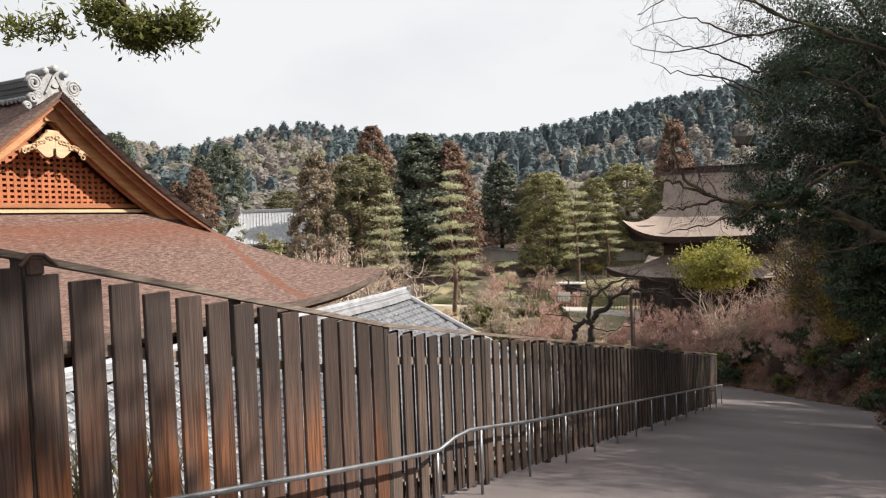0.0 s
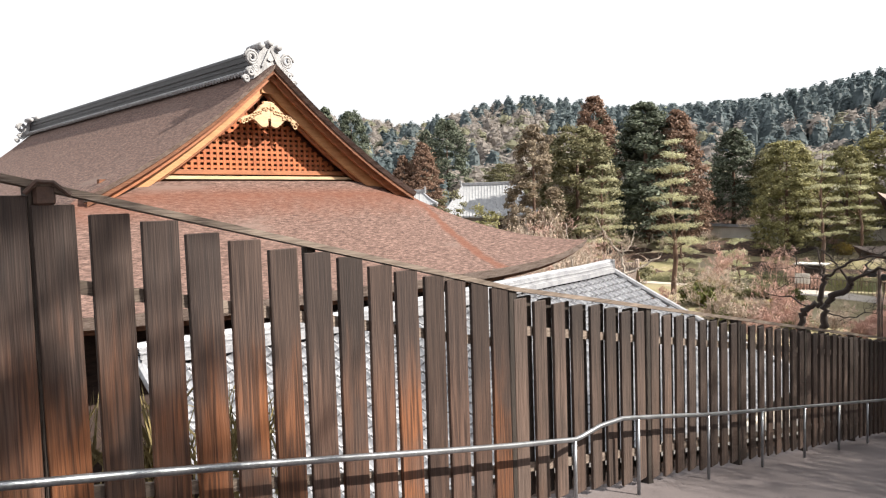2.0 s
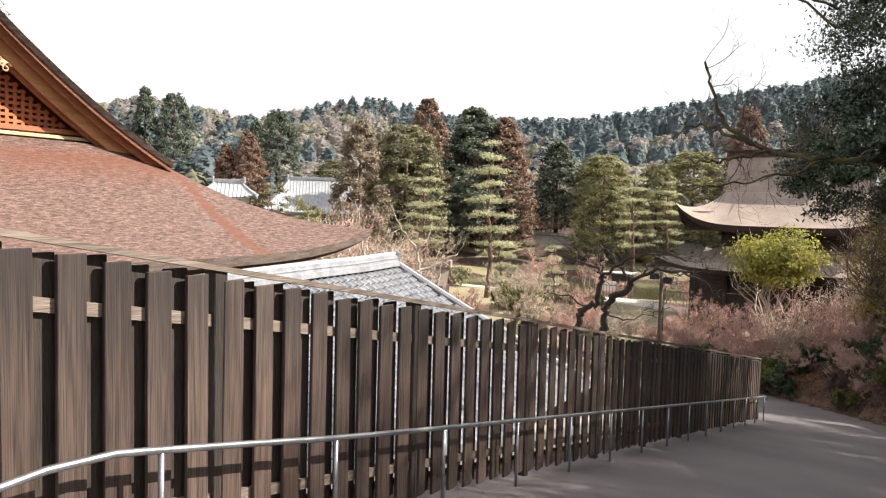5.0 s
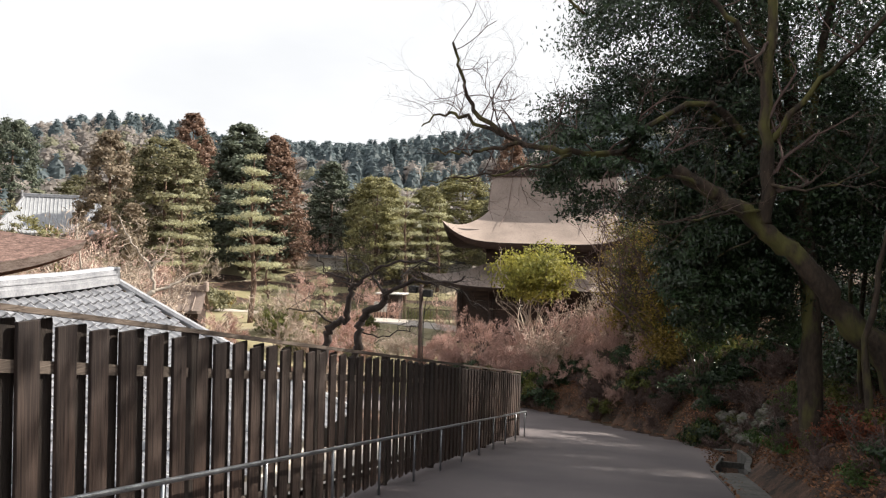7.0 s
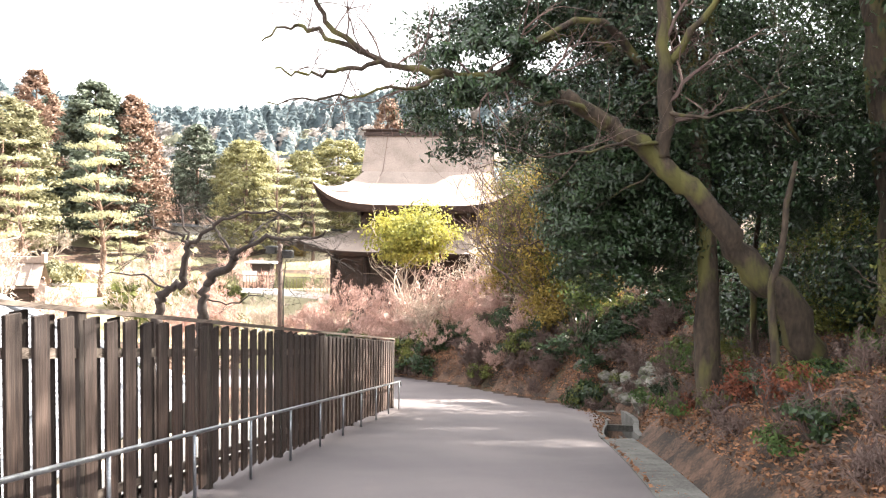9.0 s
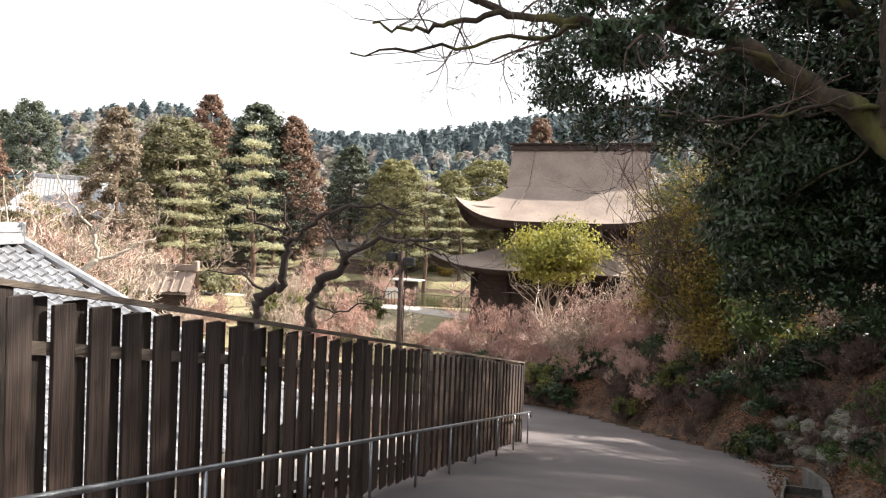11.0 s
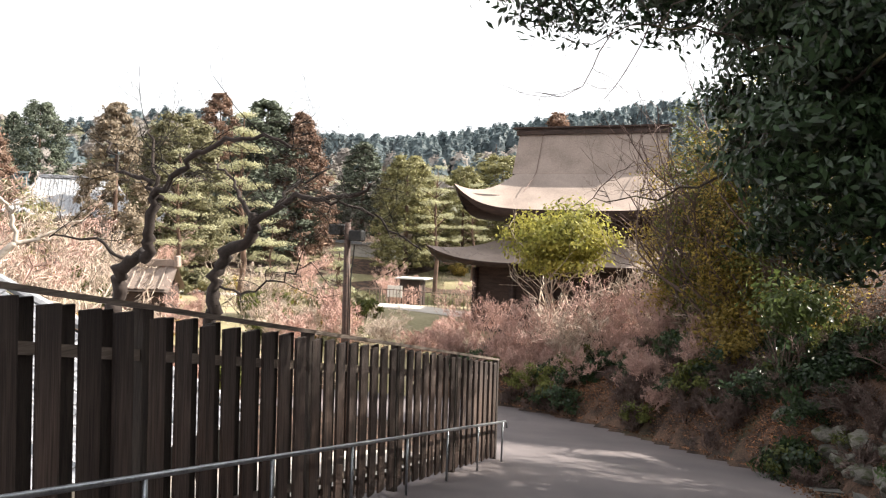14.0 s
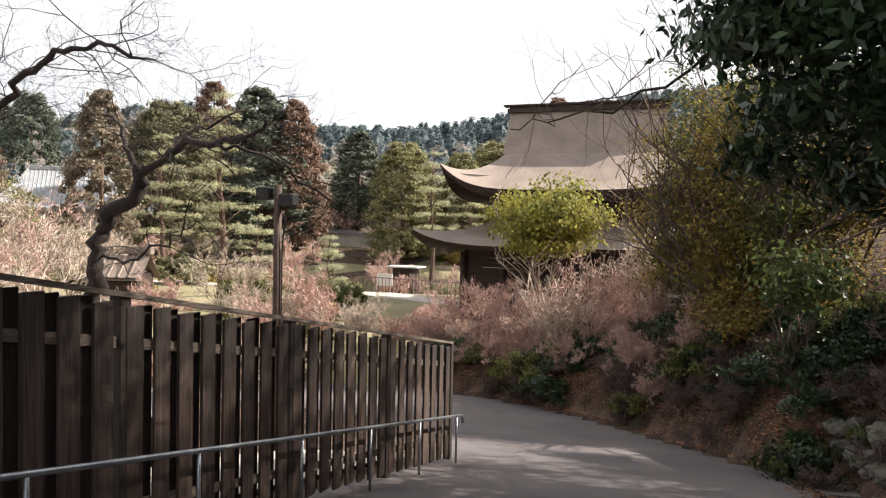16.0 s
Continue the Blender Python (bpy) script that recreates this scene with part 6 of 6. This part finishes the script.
for i, (x, y, w, h, m) in enumerate(((-52.3, 60.6, 2.6, 8.0, L_GOLDCON), (-46.0, 60.0, 2.2, 5.0, L_SHRUB), (-60.0, 66.0, 4.0, 5.6, L_OLIVECON), (-70.0, 72.0, 5.0, 9.0, L_OLIVECON), (-23.0, 50.0, 1.6, 1.5, L_SHRUB),
                                     (-29.0, 47.5, 1.8, 1.6, L_AUTUMN), (-33.0, 57.0, 2.4, 1.8, L_OLIVECON), (-20.0, 54.0, 1.4, 1.2, L_OLIVECON), (-40.0, 68.0, 2.5, 2.2, L_AUTUMN))):
    shrub("garden_shrub", "rounded olive and yellow garden shrub", on_land(x, y), (w, w, h), 2600, 0.34, m, M_TWIG, 430 + i, 5, "garden shrubs", hollow=0.4)

wooded("pale_tree", "pale-barked leafless tree with bent limbs beyond the annex", 
       [([on_land(-17.2, 28.0, 0.2), (-17.2, 28.1, -3.6), (-16.9, 28.3, -2.76), (-16.4, 28.8, -2.05)], 0.13, 0.08),
        ([(-16.4, 28.8, -2.05), (-16.0, 29.2, -1.85), (-15.6, 29.6, -1.5), (-15.36, 29.95, -1.34)], 0.06, 0.02),
        ([(-16.4, 28.8, -2.05), (-16.5, 28.7, -1.25), (-16.7, 28.5, -0.8), (-17.0, 28.2, -0.25), (-17.3, 28.0, 0.5)], 0.06, 0.012),
        ([(-16.5, 28.7, -1.25), (-16.2, 29.0, -0.8), (-16.1, 29.1, -0.2)], 0.04, 0.012),
        ([(-17.2, 28.1, -3.5), (-17.8, 27.6, -2.4), (-18.1, 27.3, -1.2), (-18.2, 27.2, 0.2)], 0.07, 0.012),
        ([(-17.7, 27.7, -2.6), (-18.4, 27.0, -2.0), (-18.9, 26.6, -1.0)], 0.04, 0.010)],
       M_TANTWIG, M_PALEBARK, 33, 0.9, 3.2, 2)

# thickets of bare and clipped shrubs across the garden
kinds = []
for k, (m, w, h, e) in enumerate(((M_PINKTWIG, 1.7, 2.4, 2200), (M_TANTWIG, 1.8, 2.6, 1800), (M_PINKTWIG, 1.2, 1.6, 1800), (M_TANTWIG, 2.3, 3.8, 2400))):
    kinds.append(twiggy("thicket_shrub", ("leafless reddish garden shrub" if m is M_PINKTWIG else "leafless pale tan garden shrub") + " with fine twigs", on_land(-14 - 2 * k, 42 + k), (w, w, h), 6, m, 500 + k, 0.014, 4, "garden thicket", e, 0.26))
for k, (m, w, h) in enumerate(((L_SHRUB, 1.1, 1.1), (L_OLIVECON, 1.4, 1.4), (L_AUTUMN, 1.2, 1.2))):
    kinds.append(shrub("clipped_shrub", "low rounded leafy garden shrub", on_land(-18 - 3 * k, 52 + k), (w, w, h), 1500, 0.20, m, M_TWIG, 520 + k, 4, "clipped shrubs", hollow=0.5)[0])
r_k = random.Random(23)
for x, y in ((-13.0, 36.5), (-14.5, 39.0), (-12.2, 41.5), (-15.5, 34.0), (-11.0, 42.6), (-16.5, 41.0)):
    copy_thing(r_k.choice(kinds[:3]), pose(x, y, land(x, y) - 0.05, 0, 0, r_k.uniform(0, 360)))
placed = 0
while placed < 150:
    az, far = r_k.uniform(-52, -8), r_k.uniform(33, 112)
    x, y = far * math.sin(radians(az)), far * math.cos(radians(az))
    if math.hypot((x + 27) / 19.5, (y - 74) / 16.5) < 1 or y < 29 or (-31 < x < -9 and 46 < y < 92) or (x > -13.5 and y > 40) or (x > -13 and y < 42) or (x < -14 and y < 27):
        continue
    s = r_k.uniform(0.75, 1.35)
    o = copy_thing(r_k.choice(kinds), pose(x, y, land(x, y) - 0.05, 0, 0, r_k.uniform(0, 360)))
    o.scale = (s, s, s * r_k.uniform(0.8, 1.1))
    placed += 1

# far woods on the hills
def wood(name, mat, label, pick, seed, size, per=46):
    r = np.random.default_rng(seed)
    cen, along = [], []
    for x, y, h, w, cone in pick:
        z = land(x, y)
        n = per
        d = unit(n, r)
        d[:, 2] = np.abs(d[:, 2]) * 1.0 + r.uniform(-0.4, 0.1, n)
        u = r.uniform(0.2, 1.0, n)
        if cone:
            hh = r.uniform(0.15, 1.0, n)
            wd = (1.03 - hh) ** 0.5 * w * 0.5
            a = r.uniform(0, 6.28, n)
            c = np.stack([x + np.cos(a) * wd, y + np.sin(a) * wd, z + hh * h], 1)
        else:
            c = np.array([x, y, z + h * 0.55]) + d * np.array([w * 0.5, w * 0.5, h * 0.45])
        cen.append(c)
        along.append(c - np.array([x, y, z + h * 0.35]))
    cen = np.concatenate(cen)
    q = leaves(cen, size, 0.8, 0.0, r, face=np.concatenate(along), loose=0.35)
    core = []
    ring = 8
    for x, y, h, w, cone in pick:
        z = land(x, y)
        lv = ((0.02, 0.75), (0.3, 0.95), (0.66, 0.72), (0.95, 0.12)) if cone else ((0.08, 0.55), (0.38, 1.0), (0.72, 0.85), (0.97, 0.08))
        pts = np.zeros((4, ring, 3))
        for i, (a, b) in enumerate(lv):
            ang = np.arange(ring) * 2 * np.pi / ring + i * 0.3
            rad = w * 0.46 * b * r.uniform(0.72, 1.12, ring)
            pts[i] = np.stack([x + np.cos(ang) * rad, y + np.sin(ang) * rad, z + h * (a + r.uniform(-0.04, 0.04, ring))], 1)
        for i in range(3):
            nx = np.roll(np.arange(ring), -1)
            core.append(np.stack([pts[i], pts[i][nx], pts[i + 1][nx], pts[i + 1]], 1))
    q = np.concatenate([q] + core)
    tagged(new(name, quad_mesh(name, q, mat)), label, "woods", kind="stuff")


picks = {"con": [], "bare": [], "olive": []}
r_w = random.Random(9)
for i in range(3000):
    az = r_w.uniform(-75, 16)
    far = 118 + 330 * r_w.random() ** 0.8
    x, y = far * math.sin(radians(az)), far * math.cos(radians(az))
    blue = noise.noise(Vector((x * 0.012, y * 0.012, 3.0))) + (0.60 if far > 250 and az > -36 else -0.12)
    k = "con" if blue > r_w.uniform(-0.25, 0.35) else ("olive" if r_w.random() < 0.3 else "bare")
    h = r_w.uniform(7, 11) * (1.0 if k == "con" else 0.8)
    picks[k].append((x, y, h, h * r_w.uniform(0.5, 0.75) * (1.0 if k == "con" else 1.25), k == "con"))
wood("far_conifer_woods", L_FARCON, "conifer woods on the far hills, tinted blue as haze", picks["con"], 1, 1.35, 90)
wood("far_bare_woods", L_FARBARE, "leafless woods on the hills in haze-paled grey-brown", picks["bare"], 2, 1.2, 90)
wood("far_olive_woods", L_FAROLIVE, "mixed woods on the lower hills in haze-paled olive", picks["olive"], 3, 1.25, 90)

# ------------------------------------------------------------------ garden buildings
def gabled_house(name, label, x, y, z, lx, ly, eave, ridge, turn, roofmat, wallmat):
    ob = thing(name, label, "house", at=(x, y, z))
    ob.rotation_euler = (0, 0, radians(turn))
    part("wall", Geo().box((-lx * 0.42, -ly * 0.40, -0.5), (lx * 0.42, ly * 0.40, eave)), wallmat, ob)
    g = Geo()
    for s in (1, -1):
        g.grid(lambda u, v: ((u - 0.5) * lx, s * ly * 0.5 * v, ridge + (eave - 0.15 - ridge) * (v + 0.25 * v * (1 - v))), 12, 6, s > 0)
        g.grid(lambda u, v: ((u - 0.5) * lx, s * ly * 0.5 * v, ridge - 0.14 + (eave - 0.15 - ridge) * (v + 0.25 * v * (1 - v))), 12, 6, s < 0)
    roof = part("roof", g, roofmat, ob)
    part("ridge", Geo().box((-lx * 0.5, -0.16, ridge - 0.05), (lx * 0.5, 0.16, ridge + 0.28)), roofmat, roof)
    for s in (1, -1):
        part("ridge_end", Geo().box((s * lx * 0.5 - 0.12, -0.25, ridge - 0.1), (s * lx * 0.5 + 0.12, 0.25, ridge + 0.5), bevel=0.05), roofmat, roof)
    for i in range(int(lx / 0.5)):
        for s in (1, -1):
            xx = -lx / 2 + 0.25 + i * 0.5
            part("tile_roll", Geo().tube([(xx, s * ly * 0.5 * v, ridge + 0.02 + (eave - 0.15 - ridge) * (v + 0.25 * v * (1 - v))) for v in (0, 0.25, 0.5, 0.75, 1.0)], 0.06, 5), roofmat, roof)
    part("door", Geo().box((-0.9, -ly * 0.40 - 0.04, -0.4), (0.9, -ly * 0.40 + 0.02, 2.0)), M_DARKWOOD, ob)
    return ob


def hipped_house(name, label, x, y, z, lx, ly, eave, ridge, half, turn, roofmat, wallmat):
    """Low hall under a sweeping hipped tile roof."""
    ob = thing(name, label, "house", at=(x, y, z))
    ob.rotation_euler = (0, 0, radians(turn))
    part("wall", Geo().box((-lx * 0.38, -ly * 0.36, -0.5), (lx * 0.38, ly * 0.36, eave)), wallmat, ob)

    def surf(u, v, s, long):
        d = ridge + (eave - 0.1 - ridge) * (v + 0.30 * v * (1 - v)) + 0.35 * v * abs(2 * u - 1) ** 3
        if long:
            w = half + (lx / 2 - half) * v
            return ((2 * u - 1) * w, s * ly / 2 * v, d)
        return (s * (half + (lx / 2 - half) * v), (2 * u - 1) * ly / 2 * v, d)

    for s in (1, -1):
        for long in (True, False):
            g = Geo()
            g.grid(lambda u, v: surf(u, v, s, long), 16, 8, (s > 0) == long)
            g.grid(lambda u, v: tuple(np.array(surf(u, v, s, long)) - np.array([0, 0, 0.16 * v])), 16, 8, (s < 0) == long)
            roof = part("roof_slope", g, roofmat, ob)
    part("ridge", Geo().box((-half - 0.2, -0.17, ridge - 0.05), (half + 0.2, 0.17, ridge + 0.38), bevel=0.04), M_TILEJOIN, roof)
    for s in (1, -1):
        part("ridge_end", Geo().box((s * (half + 0.25) - 0.12, -0.28, ridge - 0.1), (s * (half + 0.25) + 0.12, 0.28, ridge + 0.7), bevel=0.05), M_ORNAMENT, roof)
        for q in (0, 1):
            part("hip_ridge", Geo().tube([surf(q, v, s, True) for v in (0, 0.2, 0.4, 0.6, 0.8, 1.0)], 0.14, 6), M_TILEJOIN, roof)
        for i in range(int(lx / 0.42)):
            u = (i + 0.5) / int(lx / 0.42)
            part("tile_roll", Geo().tube([(surf(u, 1, s, True)[0], surf(u, v, s, True)[1], surf(u, v, s, True)[2] + 0.03) for v in np.linspace(max(0.0, (abs(2 * u - 1) * lx / 2 - half) / (lx / 2 - half)), 1, 6)], 0.05, 5), roofmat, roof)
    for dx in (-0.3, -0.1, 0.1, 0.3):
        part("opening", Geo().box((dx * lx - 0.6, -ly * 0.36 - 0.04, -0.3), (dx * lx + 0.6, -ly * 0.36 + 0.02, eave * 0.75)), M_DARKWOOD, ob)
    return ob


hipped_house("garden_house", "white-walled garden hall with a pale grey hipped tile roof", -69.5, 81.5, -3.2, 13.6, 9.6, 2.7, 7.0, 3.9, 40, M_HOUSETILE, M_PLASTER)
hipped_house("garden_house", "small outbuilding with a pale grey hipped tile roof", -63.2, 60.2, -1.5, 6.0, 5.0, 2.6, 4.1, 1.4, 44, M_HOUSETILE, M_PLASTER)
hipped_house("garden_house", "small garden pavilion with a pale grey hipped tile roof", -74.9, 101.1, -3.4, 8.0, 6.5, 2.6, 4.6, 1.8, 50, M_HOUSETILE, M_PLASTER)
gabled_house("garden_gate", "small thatched gate roof in the garden", -27.0, 45.5, land(-27.0, 45.5), 2.8, 2.4, 2.0, 3.0, 20, M_BARKOLD, M_DARKWOOD)

# pond-side shelter, notice board, railing, boundary wall
sx, sy = -22.2, 69.5
sz = land(sx, sy)
sh = thing("pond_shelter", "small pond-side shelter with a pale flat roof", "shelter", at=(sx, sy, sz))
part("roof", Geo().box((-1.3, -0.9, -5.05 - sz), (1.3, 0.9, -4.93 - sz), bevel=0.02), M_SIGN, sh)
part("wall", Geo().box((-0.9, -0.55, -0.3), (0.8, 0.6, -5.06 - sz)), M_DARKWOOD, sh)
for dx in (-1.15, 1.15):
    part("post", Geo().tube([(dx, -0.75, -0.3), (dx, -0.75, -5.05 - sz)], 0.05, 6), M_DARKWOOD, sh)
nx, ny = -20.3, 61.5
nz = land(nx, ny)
nb = thing("notice_board", "pale notice board on two dark legs", "sign", at=(nx, ny, nz))
part("panel", Geo().box((-0.55, -0.03, 1.0), (0.55, 0.03, 1.8), bevel=0.01), M_SIGN, nb)
for dx in (-0.5, 0.5):
    part("leg", Geo().tube([(dx, 0.05, -0.2), (dx, 0.05, 1.7)], 0.04, 6), M_DARKWOOD, nb)
fx0, fx1, fy = -21.5, -11.0, 59.5
fr = thing("pond_railing", "thin dark railing beside the pond", "railing", at=(fx0, fy, land(fx0, fy)))
base = land(fx0, fy)
for i in range(44):
    x = fx0 + (fx1 - fx0) * i / 43
    z = land(x, fy) - base
    part("baluster", Geo().tube([(x - fx0, 0, z - 0.05), (x - fx0, 0, z + 1.0)], 0.022, 4), M_TWIG, fr)
part("top_rail", Geo().tube([(x - fx0, 0, land(x, fy) - base + 0.98) for x in np.linspace(fx0, fx1, 12)], 0.03, 5), M_TWIG, fr)
wl_ = thing("garden_wall", "long low garden wall with a grey tiled coping", "wall", at=(-44, 96, land(-44, 96)))
base = land(-44, 96)
part("wall", Geo().grid(lambda u, v: (24 * u, 6 * u, land(-44 + 24 * u, 96 + 6 * u) - base + 1.6 * v), 24, 1), M_PLASTER, wl_)
part("coping", Geo().grid(lambda u, v: (24 * u + 0.4 * (v - 0.5), 6 * u - 1.0 * (v - 0.5), land(-44 + 24 * u, 96 + 6 * u) - base + 1.9 - abs(v - 0.5) * 0.7), 24, 4), M_TILEDARK, wl_)
mast = thing("radio_mast", "thin lattice mast on the far hill", "mast", at=on_land(-37.2, 144.5))
part("mast", Geo().tube([(0, 0, -0.5), (0, 0, 15.3 - land(-37.2, 144.5))], [0.14, 0.06], 6), M_RUST, mast)
